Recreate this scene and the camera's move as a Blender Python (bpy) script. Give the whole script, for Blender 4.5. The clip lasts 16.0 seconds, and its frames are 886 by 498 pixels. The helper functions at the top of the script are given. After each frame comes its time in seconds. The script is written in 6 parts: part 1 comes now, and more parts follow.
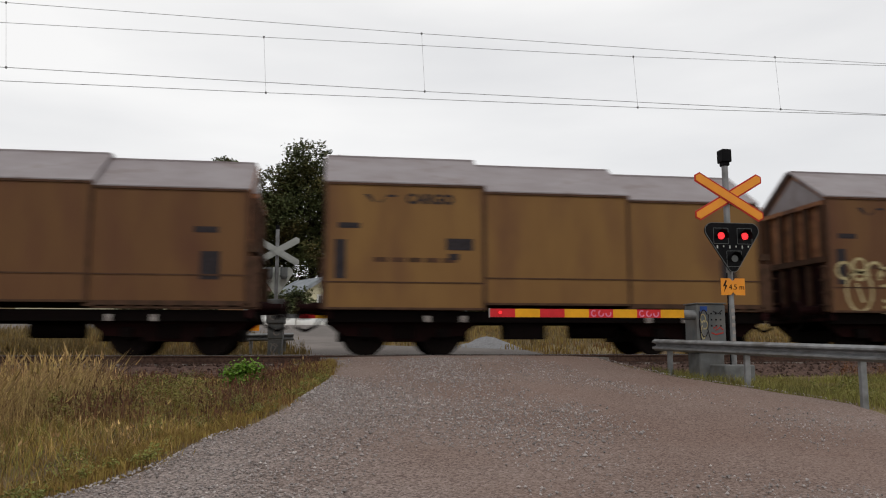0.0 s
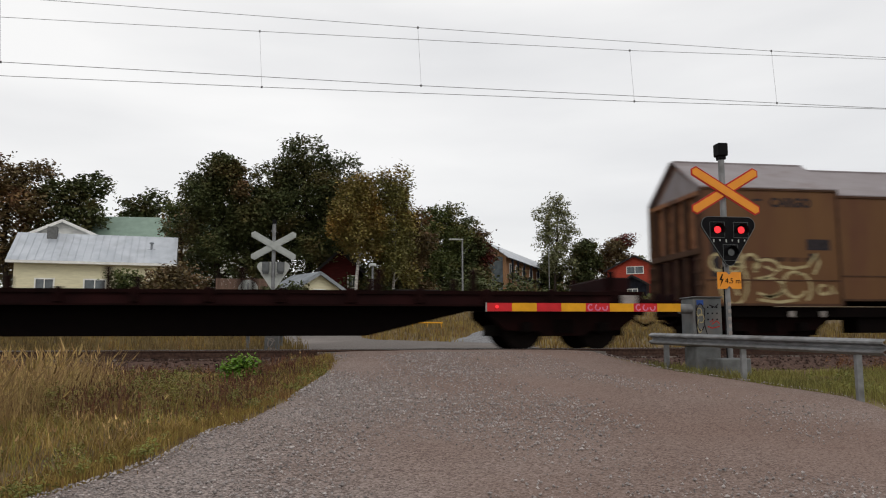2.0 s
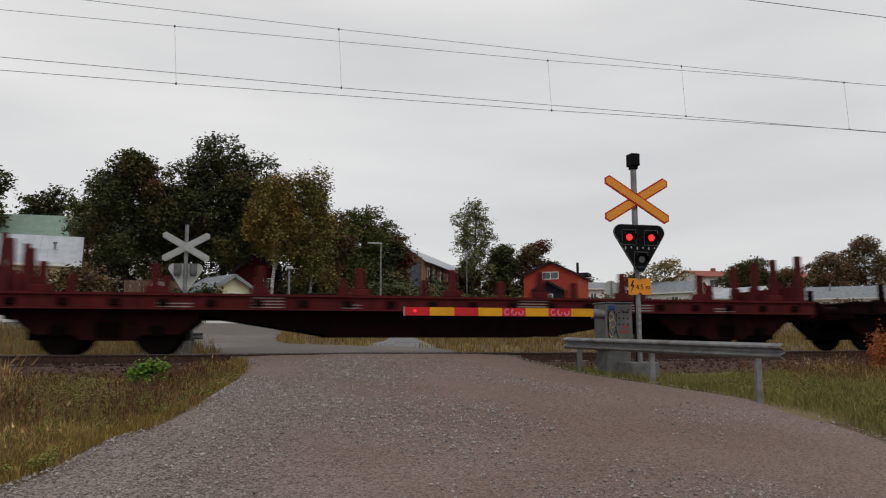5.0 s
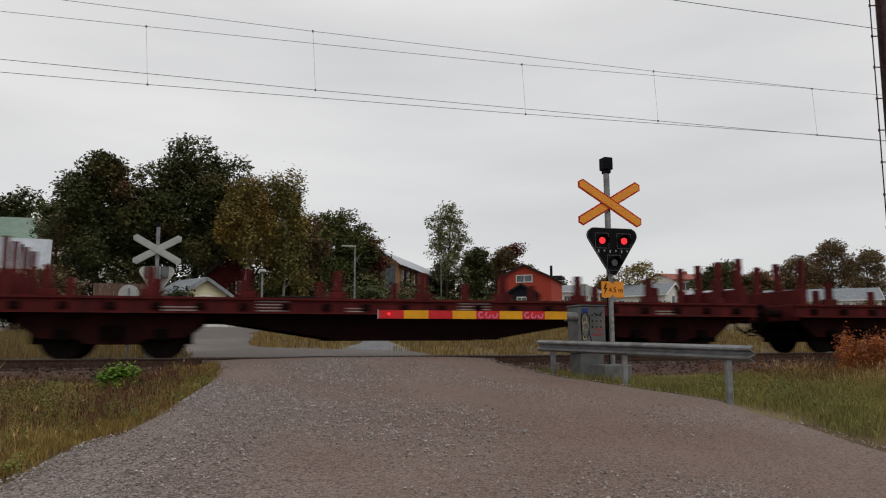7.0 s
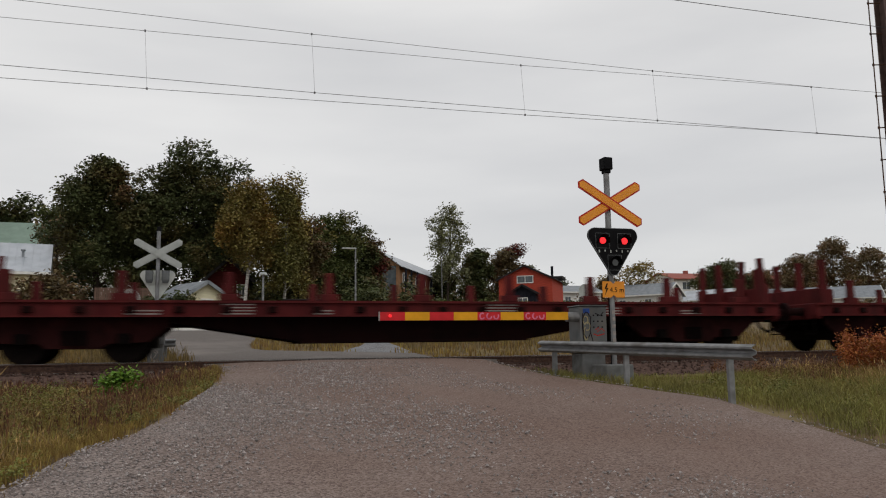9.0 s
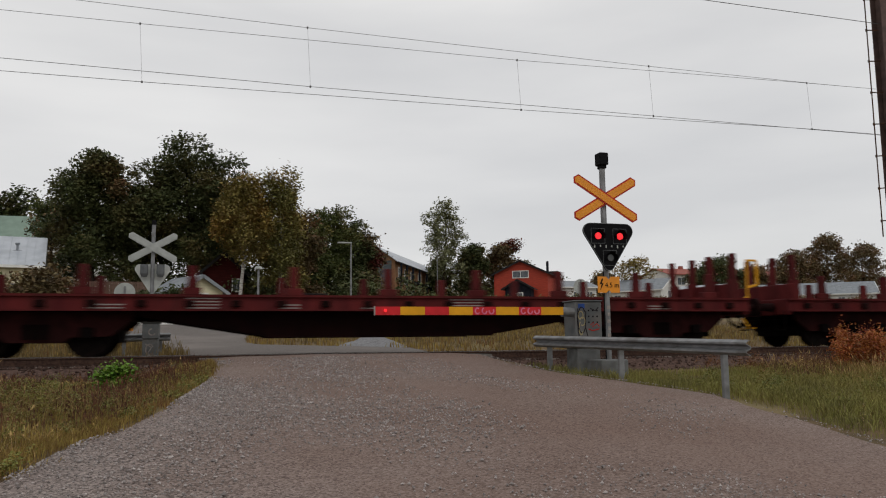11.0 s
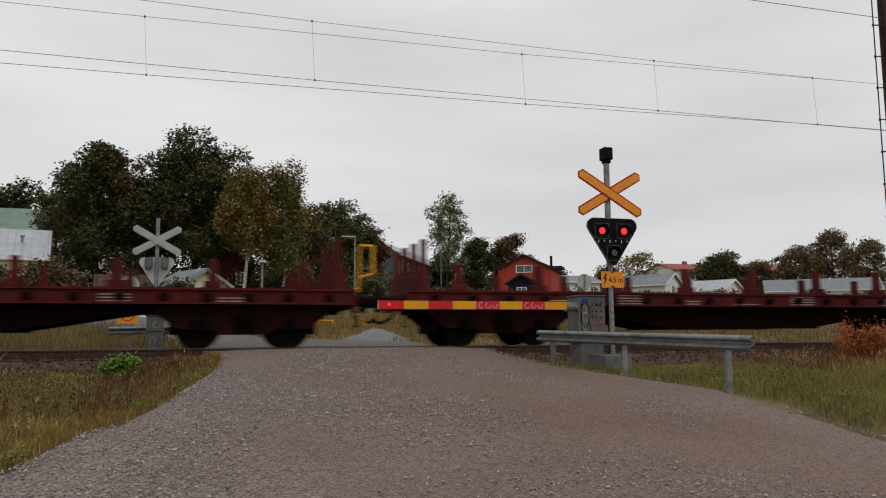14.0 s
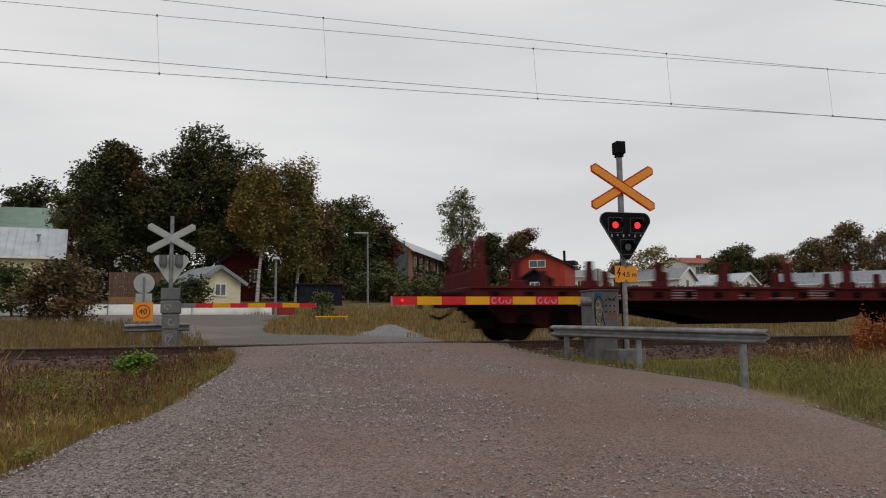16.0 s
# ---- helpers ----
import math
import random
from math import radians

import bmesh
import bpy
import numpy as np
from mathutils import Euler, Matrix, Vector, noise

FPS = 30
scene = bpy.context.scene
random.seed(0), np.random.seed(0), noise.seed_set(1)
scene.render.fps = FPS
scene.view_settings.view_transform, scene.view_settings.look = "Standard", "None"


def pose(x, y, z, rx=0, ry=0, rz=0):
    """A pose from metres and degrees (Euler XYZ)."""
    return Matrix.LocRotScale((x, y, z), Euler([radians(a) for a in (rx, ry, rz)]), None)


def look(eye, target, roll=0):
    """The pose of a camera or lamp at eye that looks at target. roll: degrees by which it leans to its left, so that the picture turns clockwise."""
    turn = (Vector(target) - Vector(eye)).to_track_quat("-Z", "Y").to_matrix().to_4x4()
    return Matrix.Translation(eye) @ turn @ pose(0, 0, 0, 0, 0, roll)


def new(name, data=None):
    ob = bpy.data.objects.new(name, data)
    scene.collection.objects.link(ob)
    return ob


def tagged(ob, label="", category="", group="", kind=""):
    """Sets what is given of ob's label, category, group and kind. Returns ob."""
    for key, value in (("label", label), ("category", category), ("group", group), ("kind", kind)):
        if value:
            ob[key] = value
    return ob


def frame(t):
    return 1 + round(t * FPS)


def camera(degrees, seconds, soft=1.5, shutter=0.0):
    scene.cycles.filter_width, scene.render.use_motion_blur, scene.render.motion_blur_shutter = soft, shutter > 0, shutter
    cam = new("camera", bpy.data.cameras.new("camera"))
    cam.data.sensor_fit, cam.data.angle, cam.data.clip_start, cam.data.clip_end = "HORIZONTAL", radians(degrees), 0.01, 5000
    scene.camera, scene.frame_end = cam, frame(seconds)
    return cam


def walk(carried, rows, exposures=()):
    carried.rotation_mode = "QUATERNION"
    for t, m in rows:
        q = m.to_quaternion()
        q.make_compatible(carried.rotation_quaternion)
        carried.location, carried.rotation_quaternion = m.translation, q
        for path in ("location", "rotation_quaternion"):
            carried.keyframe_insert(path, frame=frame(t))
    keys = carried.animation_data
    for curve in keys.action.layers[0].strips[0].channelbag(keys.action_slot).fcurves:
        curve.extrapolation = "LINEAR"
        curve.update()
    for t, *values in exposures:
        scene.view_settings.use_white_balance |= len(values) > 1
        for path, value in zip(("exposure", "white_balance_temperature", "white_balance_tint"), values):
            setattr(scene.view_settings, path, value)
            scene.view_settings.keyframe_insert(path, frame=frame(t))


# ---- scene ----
# ------------------------------------------------------------ camera
EYE = (0.0, 0.0, 1.5)
cam = camera(59.0, 16.0, soft=1.1, shutter=0.5)
# seconds, yaw, pitch, roll of the hand-held camera, which stands on one spot
VIEW = [
    (0.0, -8.49, 7.13, 0.04),
    (0.5, -8.41, 7.08, 0.23),
    (1.0, -8.49, 6.92, 0.25),
    (1.5, -8.60, 6.66, 0.26),
    (2.0, -8.71, 6.72, 0.19),
    (2.5, -8.66, 6.48, 0.20),
    (3.0, -8.73, 6.64, 0.18),
    (3.5, -10.09, 6.85, 0.25),
    (4.0, -11.89, 6.86, 0.25),
    (4.5, -13.46, 7.13, 0.11),
    (5.0, -14.71, 7.00, 0.16),
    (7.5, -16.62, 7.23, 0.32),
    (8.0, -16.47, 7.13, 0.41),
    (8.5, -16.62, 7.31, 0.62),
    (9.0, -16.48, 7.32, 0.82),
    (11.5, -16.90, 6.89, 0.63),
    (12.0, -16.73, 7.08, 0.41),
    (12.5, -16.60, 6.71, 0.40),
    (13.0, -16.63, 6.66, 0.31),
    (13.5, -16.67, 6.54, 0.55),
    (14.0, -16.58, 6.51, 0.42),
    (14.5, -16.70, 6.47, 0.52),
    (15.0, -16.68, 6.20, 0.64),
    (15.5, -16.29, 6.49, 0.68),
    (15.8, -15.66, 6.32, 0.72),
    (16.0, -15.60, 6.20, 0.75),
]
walk(cam, [(t, pose(*EYE, 90 + p, r, y)) for t, y, p, r in VIEW],
     exposures=[(0.0, 0.05, 6600, 10.3), (1.0, 0.06, 6600, 10.3), (2.0, 0.06, 6600, 10.3), (2.7, -0.12, 6600, 10.3), (3.5, -0.2, 6600, 10.3), (5.0, -0.23, 6600, 10.3), (16.0, -0.23, 6600, 10.3)])

# ------------------------------------------------------------ light: overcast autumn sky

world = bpy.data.worlds.new("overcast")
scene.world = world
world.use_nodes = True
wn, wl = world.node_tree.nodes, world.node_tree.links
wn.clear()
w_out = wn.new("ShaderNodeOutputWorld")
w_bg = wn.new("ShaderNodeBackground")
w_tc = wn.new("ShaderNodeTexCoord")
w_map = wn.new("ShaderNodeMapping")
w_map.inputs["Scale"].default_value = (1.0, 1.0, 4.6)
w_map.inputs["Location"].default_value = (0.35, 0.1, 0.2)
w_noise = wn.new("ShaderNodeTexNoise")
w_noise.inputs["Scale"].default_value = 1.7
w_noise.inputs["Detail"].default_value = 6.0
w_noise.inputs["Roughness"].default_value = 0.45
w_ramp = wn.new("ShaderNodeValToRGB")
w_ramp.color_ramp.elements[0].position = 0.28
w_ramp.color_ramp.elements[0].color = (0.71, 0.717, 0.73, 1)
w_ramp.color_ramp.elements[1].position = 0.6
w_ramp.color_ramp.elements[1].color = (0.89, 0.892, 0.89, 1)
w_sky = wn.new("ShaderNodeTexSky")
w_sky.sky_type = "NISHITA"
w_sky.sun_disc = False
w_sky.sun_elevation, w_sky.sun_rotation = radians(38), radians(200)
w_mix = wn.new("ShaderNodeMixRGB")
w_mix.inputs[0].default_value = 0.008
wl.new(w_tc.outputs["Generated"], w_map.inputs["Vector"])
wl.new(w_map.outputs[0], w_noise.inputs["Vector"])
wl.new(w_noise.outputs["Fac"], w_ramp.inputs[0])
wl.new(w_ramp.outputs[0], w_mix.inputs[1])
wl.new(w_sky.outputs[0], w_mix.inputs[2])
wl.new(w_mix.outputs[0], w_bg.inputs["Color"])
w_bg.inputs["Strength"].default_value = 1.0
wl.new(w_bg.outputs[0], w_out.inputs["Surface"])

sun = new("sun", bpy.data.lights.new("sun", "SUN"))
sun.data.energy, sun.data.angle = 0.6, radians(25)
sun.data.color = (1.0, 0.96, 0.9)
sun.matrix_world = look((10, -20, 40), (0, 12, 0))


# ------------------------------------------------------------ materials
def mat(name, col, col2=None, rough=0.75, metal=0.0, scale=6.0, detail=5.0, bump=0.0, bscale=None, spread=0.0,
        stretch=(1, 1, 1), third=None, tscale=0.8, tlow=0.5, thigh=0.7, emit=None, estr=0.0, hue=0.0, tmax=0.9):
    """A node material: two noise scales mixed between colours, a stain colour, relief, variation by object."""
    m = bpy.data.materials.new(name)
    m.use_nodes = True
    nt = m.node_tree
    b = nt.nodes["Principled BSDF"]
    b.inputs["Roughness"].default_value, b.inputs["Metallic"].default_value = rough, metal
    b.inputs["Specular IOR Level"].default_value = 0.5 if rough < 0.5 else (0.05 if max(col) < 0.11 else 0.2)
    tc = nt.nodes.new("ShaderNodeTexCoord")
    mp = nt.nodes.new("ShaderNodeMapping")
    mp.inputs["Scale"].default_value = stretch
    nt.links.new(tc.outputs["Object"], mp.inputs["Vector"])
    n1 = nt.nodes.new("ShaderNodeTexNoise")
    n1.inputs["Scale"].default_value, n1.inputs["Detail"].default_value = scale, detail
    nt.links.new(mp.outputs[0], n1.inputs["Vector"])
    r1 = nt.nodes.new("ShaderNodeValToRGB")
    c2 = col2 or tuple(c * 0.7 for c in col)
    r1.color_ramp.elements[0].position, r1.color_ramp.elements[0].color = 0.35, (*c2, 1)
    r1.color_ramp.elements[1].position, r1.color_ramp.elements[1].color = 0.65, (*col, 1)
    nt.links.new(n1.outputs["Fac"], r1.inputs[0])
    last = r1.outputs[0]
    if third:
        n2 = nt.nodes.new("ShaderNodeTexNoise")
        n2.inputs["Scale"].default_value, n2.inputs["Detail"].default_value = tscale, 6.0
        nt.links.new(mp.outputs[0], n2.inputs["Vector"])
        mr = nt.nodes.new("ShaderNodeMapRange")
        mr.inputs[1].default_value, mr.inputs[2].default_value, mr.inputs[4].default_value = tlow, thigh, tmax
        nt.links.new(n2.outputs["Fac"], mr.inputs[0])
        mx = nt.nodes.new("ShaderNodeMixRGB")
        nt.links.new(mr.outputs[0], mx.inputs[0])
        nt.links.new(last, mx.inputs[1])
        mx.inputs[2].default_value = (*third, 1)
        last = mx.outputs[0]
    if spread or hue:
        info = nt.nodes.new("ShaderNodeObjectInfo")
        geo = nt.nodes.new("ShaderNodeNewGeometry")
        add = nt.nodes.new("ShaderNodeMath")
        add.operation = "ADD"
        nt.links.new(info.outputs["Random"], add.inputs[0])
        nt.links.new(geo.outputs["Random Per Island"], add.inputs[1])
        fr = nt.nodes.new("ShaderNodeMath")
        fr.operation = "FRACT"
        nt.links.new(add.outputs[0], fr.inputs[0])
        m2 = nt.nodes.new("ShaderNodeMapRange")
        m2.inputs[3].default_value, m2.inputs[4].default_value = 1 - spread, 1 + spread
        nt.links.new(fr.outputs[0], m2.inputs[0])
        hs = nt.nodes.new("ShaderNodeHueSaturation")
        nt.links.new(m2.outputs[0], hs.inputs["Value"])
        if hue:
            m3 = nt.nodes.new("ShaderNodeMapRange")
            m3.inputs[3].default_value, m3.inputs[4].default_value = 0.5 - hue, 0.5 + hue
            nt.links.new(fr.outputs[0], m3.inputs[0])
            nt.links.new(m3.outputs[0], hs.inputs["Hue"])
        nt.links.new(last, hs.inputs["Color"])
        last = hs.outputs[0]
    nt.links.new(last, b.inputs["Base Color"])
    if bump:
        nb = nt.nodes.new("ShaderNodeTexNoise")
        nb.inputs["Scale"].default_value, nb.inputs["Detail"].default_value = bscale or scale * 4, 3.0
        nt.links.new(mp.outputs[0], nb.inputs["Vector"])
        bp = nt.nodes.new("ShaderNodeBump")
        bp.inputs["Strength"].default_value, bp.inputs["Distance"].default_value = bump, 0.02
        nt.links.new(nb.outputs["Fac"], bp.inputs["Height"])
        nt.links.new(bp.outputs[0], b.inputs["Normal"])
    if emit:
        b.inputs["Emission Color"].default_value = (*emit, 1)
        b.inputs["Emission Strength"].default_value = estr
    return m


M = {}


def gravel_road():
    """Crushed stone: cells of single stones, coarse and grey by the verge, fine and brown where wheels have packed it."""
    m = bpy.data.materials.new("gravel")
    m.use_nodes = True
    nt = m.node_tree
    b = nt.nodes["Principled BSDF"]
    b.inputs["Roughness"].default_value, b.inputs["Specular IOR Level"].default_value = 0.92, 0.15
    tc = nt.nodes.new("ShaderNodeTexCoord")

    def noise_node(scale, detail):
        k = nt.nodes.new("ShaderNodeTexNoise")
        k.inputs["Scale"].default_value, k.inputs["Detail"].default_value = scale, detail
        nt.links.new(tc.outputs["Object"], k.inputs["Vector"])
        return k

    def ramp(src, lo, hi, a, c):
        k = nt.nodes.new("ShaderNodeValToRGB")
        k.color_ramp.elements[0].position, k.color_ramp.elements[0].color = lo, (*a, 1)
        k.color_ramp.elements[1].position, k.color_ramp.elements[1].color = hi, (*c, 1)
        nt.links.new(src, k.inputs[0])
        return k.outputs[0]

    def mix(kind, fac, p, q):
        k = nt.nodes.new("ShaderNodeMixRGB")
        k.blend_type = kind
        for i, v in enumerate((fac, p, q)):
            if isinstance(v, (float, tuple)):
                k.inputs[i].default_value = v
            else:
                nt.links.new(v, k.inputs[i])
        return k.outputs[0]

    vo = nt.nodes.new("ShaderNodeTexVoronoi")
    vo.inputs["Scale"].default_value = 62.0
    nt.links.new(tc.outputs["Object"], vo.inputs["Vector"])
    sep = nt.nodes.new("ShaderNodeSeparateColor")
    nt.links.new(vo.outputs["Color"], sep.inputs[0])
    stones = ramp(sep.outputs[0], 0.0, 1.0, (0.05, 0.039, 0.036), (0.36, 0.302, 0.277))
    packed = ramp(noise_node(70, 8).outputs["Fac"], 0.3, 0.7, (0.108, 0.067, 0.053), (0.25, 0.165, 0.13))
    packed = mix("MIX", 0.3, packed, stones)
    # coarse by the verges and in front, packed along the wheel tracks
    xyz = nt.nodes.new("ShaderNodeSeparateXYZ")
    nt.links.new(tc.outputs["Object"], xyz.inputs[0])
    edge = nt.nodes.new("ShaderNodeMapRange")
    edge.inputs[1].default_value, edge.inputs[2].default_value = 1.6, -1.6
    nt.links.new(xyz.outputs[0], edge.inputs[0])
    wob = nt.nodes.new("ShaderNodeMath")
    wob.operation = "ADD"
    nt.links.new(edge.outputs[0], wob.inputs[0])
    nt.links.new(ramp(noise_node(0.55, 5).outputs["Fac"], 0.3, 0.7, (-0.4,) * 3, (0.4,) * 3), wob.inputs[1])
    base = mix("MIX", wob.outputs[0], packed, stones)
    stain = ramp(noise_node(0.4, 6).outputs["Fac"], 0.4, 0.68, (1, 1, 1), (0.8, 0.72, 0.68))
    nt.links.new(mix("MULTIPLY", 0.8, base, stain), b.inputs["Base Color"])
    bp = nt.nodes.new("ShaderNodeBump")
    bp.inputs["Strength"].default_value, bp.inputs["Distance"].default_value = 0.5, 0.012
    bp.invert = True
    nt.links.new(vo.outputs["Distance"], bp.inputs["Height"])
    nt.links.new(bp.outputs[0], b.inputs["Normal"])
    return m


M["gravel"] = gravel_road()
M["asphalt"] = mat("asphalt", (0.17, 0.15, 0.138), (0.11, 0.098, 0.09), 0.9, scale=30, bump=0.5, third=(0.2, 0.175, 0.16), tscale=0.4)
M["soil"] = mat("soil", (0.15, 0.1, 0.05), (0.08, 0.058, 0.03), 0.95, scale=3, bump=0.8, bscale=25, third=(0.2, 0.16, 0.075), tscale=0.6)
M["ballast"] = mat("ballast", (0.105, 0.068, 0.055), (0.05, 0.033, 0.029), 0.95, scale=16, bump=0.6, spread=0.35)
M["rail"] = mat("rail_steel", (0.1, 0.06, 0.045), (0.05, 0.03, 0.025), 0.6, 0.5, scale=20)
M["railtop"] = mat("rail_head", (0.42, 0.4, 0.39), (0.3, 0.29, 0.28), 0.3, 1.0, scale=9)
M["sleeper"] = mat("sleeper_concrete", (0.2, 0.17, 0.15), None, 0.9, scale=9, bump=0.3)
M["hood"] = mat("tan_wagon_paint", (0.2, 0.108, 0.034), (0.17, 0.088, 0.029), 0.62, scale=0.9, stretch=(1.6, 1.6, 0.5), bump=0.04,
                third=(0.1, 0.042, 0.022), tscale=0.8, tlow=0.48, thigh=0.75, tmax=0.75)
M["hood2"] = mat("brown_wagon_paint", (0.135, 0.066, 0.025), (0.112, 0.052, 0.021), 0.62, scale=0.9, stretch=(1.6, 1.6, 0.5), bump=0.04,
                 third=(0.085, 0.032, 0.019), tscale=0.8, tlow=0.46, thigh=0.75, tmax=0.75)
M["hoodroof"] = mat("dull_wagon_roof", (0.255, 0.23, 0.237), (0.215, 0.187, 0.193), 0.55, 0.1, scale=1.2, stretch=(1, 1.5, 1.5),
                    third=(0.17, 0.13, 0.125), tscale=1.3, tlow=0.55, thigh=0.8)
M["rust"] = mat("rusty_orange_paint", (0.3, 0.14, 0.065), (0.17, 0.068, 0.034), 0.75, scale=5, third=(0.07, 0.035, 0.025), tscale=2.0)
M["hooddark"] = mat("dark_brown_edge", (0.085, 0.045, 0.03), (0.05, 0.03, 0.02), 0.7, scale=5)
M["oxide"] = mat("oxide_red_paint", (0.105, 0.017, 0.017), (0.062, 0.011, 0.012), 0.68, scale=2.5, stretch=(2, 2, 0.5), bump=0.06,
                 third=(0.045, 0.014, 0.013), tscale=1.6, tlow=0.5, thigh=0.75, spread=0.1)
# shade under the sill is put into this darker oxide for belly beams
M["oxide_dark"] = mat("oxide_dark_shaded", (0.012, 0.0032, 0.003), (0.006, 0.0022, 0.002), 0.75, scale=3, spread=0.1)
M["flatdark"] = mat("sooty_wagon_frame", (0.015, 0.0048, 0.0049), (0.009, 0.0033, 0.0034), 0.75, scale=3, third=(0.026, 0.0075, 0.0075), tscale=1.0)
# shade is put into the bogie red too, lighter than on the bellies
M["bogie"] = mat("shaded_red_bogie", (0.034, 0.0085, 0.0085), (0.016, 0.0048, 0.0046), 0.78, scale=4, third=(0.01, 0.004, 0.004), tscale=2)
# near-black colours: the shade beneath the wagons is put into both
M["under"] = mat("shaded_underframe", (0.004, 0.0022, 0.002), (0.0025, 0.0016, 0.0015), 0.8, scale=6)
M["wheel"] = mat("shaded_wheel_steel", (0.008, 0.005, 0.0045), (0.005, 0.0035, 0.003), 0.7, 0.0, scale=8)
M["markwhite"] = mat("faded_white_marking", (0.34, 0.31, 0.29), (0.2, 0.17, 0.16), 0.7, scale=12)
M["markdark"] = mat("dark_marking", (0.035, 0.03, 0.034), (0.025, 0.022, 0.024), 0.7, scale=12)
M["spray"] = mat("pale_spray_paint", (0.42, 0.36, 0.2), (0.3, 0.24, 0.12), 0.7, scale=8)
M["yellow"] = mat("yellow_paint", (0.72, 0.34, 0.012), (0.62, 0.29, 0.01), 0.5, scale=7, spread=0.03)
M["red"] = mat("red_paint", (0.58, 0.022, 0.028), (0.48, 0.018, 0.022), 0.5, scale=7)
M["signyellow"] = mat("sign_orange_yellow", (0.76, 0.27, 0.004), (0.7, 0.24, 0.004), 0.45, scale=5)
M["signred"] = mat("sign_red_edge", (0.5, 0.03, 0.02), None, 0.5, scale=5)
M["signback"] = mat("grey_sign_back", (0.4, 0.42, 0.4), (0.33, 0.35, 0.33), 0.55, scale=6)
M["galv"] = mat("galvanised_steel", (0.25, 0.255, 0.26), (0.18, 0.185, 0.19), 0.55, 0.35, scale=7, third=(0.12, 0.115, 0.11), tscale=3)
M["cab"] = mat("grey_cabinet_steel", (0.15, 0.158, 0.16), (0.1, 0.107, 0.11), 0.55, 0.1, scale=4, third=(0.16, 0.15, 0.14), tscale=3)
M["concrete"] = mat("grey_concrete", (0.15, 0.155, 0.155), (0.1, 0.1, 0.098), 0.9, scale=6, bump=0.3, third=(0.13, 0.12, 0.11), tscale=2)
M["black"] = mat("black_plastic", (0.006, 0.006, 0.007), (0.009, 0.009, 0.01), 0.65, scale=8)
M["black_paint"] = mat("black_lettering", (0.015, 0.012, 0.01), None, 0.6, scale=8)
M["lampred_on"] = mat("lit_red_lens", (0.5, 0.01, 0.01), None, 0.3, emit=(1.0, 0.02, 0.03), estr=1.1)
M["lens_off"] = mat("dark_lens", (0.05, 0.055, 0.055), None, 0.15)
M["wire"] = mat("wire_copper_dark", (0.16, 0.16, 0.165), None, 0.6, 0.0)
M["white"] = mat("white_paint", (0.75, 0.75, 0.73), (0.66, 0.66, 0.64), 0.7, scale=2, third=(0.5, 0.49, 0.46), tscale=1.2)
M["pink"] = mat("pink_spray", (0.68, 0.24, 0.36), (0.5, 0.1, 0.2), 0.6, scale=9)


# ------------------------------------------------------------ helpers for shapes
def box(bm, x0, x1, y0, y1, z0, z1):
    v = [bm.verts.new((x, y, z)) for x in (x0, x1) for y in (y0, y1) for z in (z0, z1)]
    for q in ((0, 1, 3, 2), (4, 6, 7, 5), (0, 4, 5, 1), (2, 3, 7, 6), (0, 2, 6, 4), (1, 5, 7, 3)):
        bm.faces.new([v[i] for i in q])
    return v


def beam(bm, p, q, w, h):
    """A bar of section w x h from p to q."""
    p, q = Vector(p), Vector(q)
    d = (q - p).normalized()
    up = Vector((0, 0, 1)) if abs(d.z) < 0.9 else Vector((0, 1, 0))
    s = d.cross(up).normalized() * (w / 2)
    u = s.cross(d).normalized() * (h / 2)
    v = [bm.verts.new(c + a * s + b * u) for c in (p, q) for a, b in ((-1, -1), (1, -1), (1, 1), (-1, 1))]
    for f in ((3, 2, 1, 0), (4, 5, 6, 7), (0, 1, 5, 4), (1, 2, 6, 5), (2, 3, 7, 6), (3, 0, 4, 7)):
        bm.faces.new([v[i] for i in f])


def tube(bm, p, q, r0, r1=None, n=10, caps=True):
    """A round bar from p to q, radius r0 to r1."""
    p, q = Vector(p), Vector(q)
    r1 = r0 if r1 is None else r1
    d = (q - p).normalized()
    a = d.orthogonal().normalized()
    b = d.cross(a)
    rings = []
    for c, r in ((p, r0), (q, r1)):
        rings.append([bm.verts.new(c + r * (math.cos(k * math.tau / n) * a + math.sin(k * math.tau / n) * b)) for k in range(n)])
    for k in range(n):
        bm.faces.new((rings[0][k], rings[0][(k + 1) % n], rings[1][(k + 1) % n], rings[1][k]))
    if caps:
        bm.faces.new(rings[0][::-1])
        bm.faces.new(rings[1])


def prism(bm, pts, axis, a, b):
    """A flat outline of 2D points pushed from a to b along x, y or z."""
    def at(u, v, w):
        return {"x": (w, u, v), "y": (u, w, v), "z": (u, v, w)}[axis]
    lo = [bm.verts.new(at(u, v, a)) for u, v in pts]
    hi = [bm.verts.new(at(u, v, b)) for u, v in pts]
    n = len(pts)
    bm.faces.new(lo[::-1])
    bm.faces.new(hi)
    for k in range(n):
        bm.faces.new((lo[k], lo[(k + 1) % n], hi[(k + 1) % n], hi[k]))


def mesh_of(name, bm, material, bevel=0.0, smooth=False):
    bmesh.ops.recalc_face_normals(bm, faces=bm.faces[:])
    if bevel:
        bmesh.ops.bevel(bm, geom=bm.edges[:], offset=bevel, segments=1, affect="EDGES", clamp_overlap=True)
    me = bpy.data.meshes.new(name)
    bm.to_mesh(me)
    bm.free()
    me.materials.append(material)
    if smooth:
        for p in me.polygons:
            p.use_smooth = True
    return me


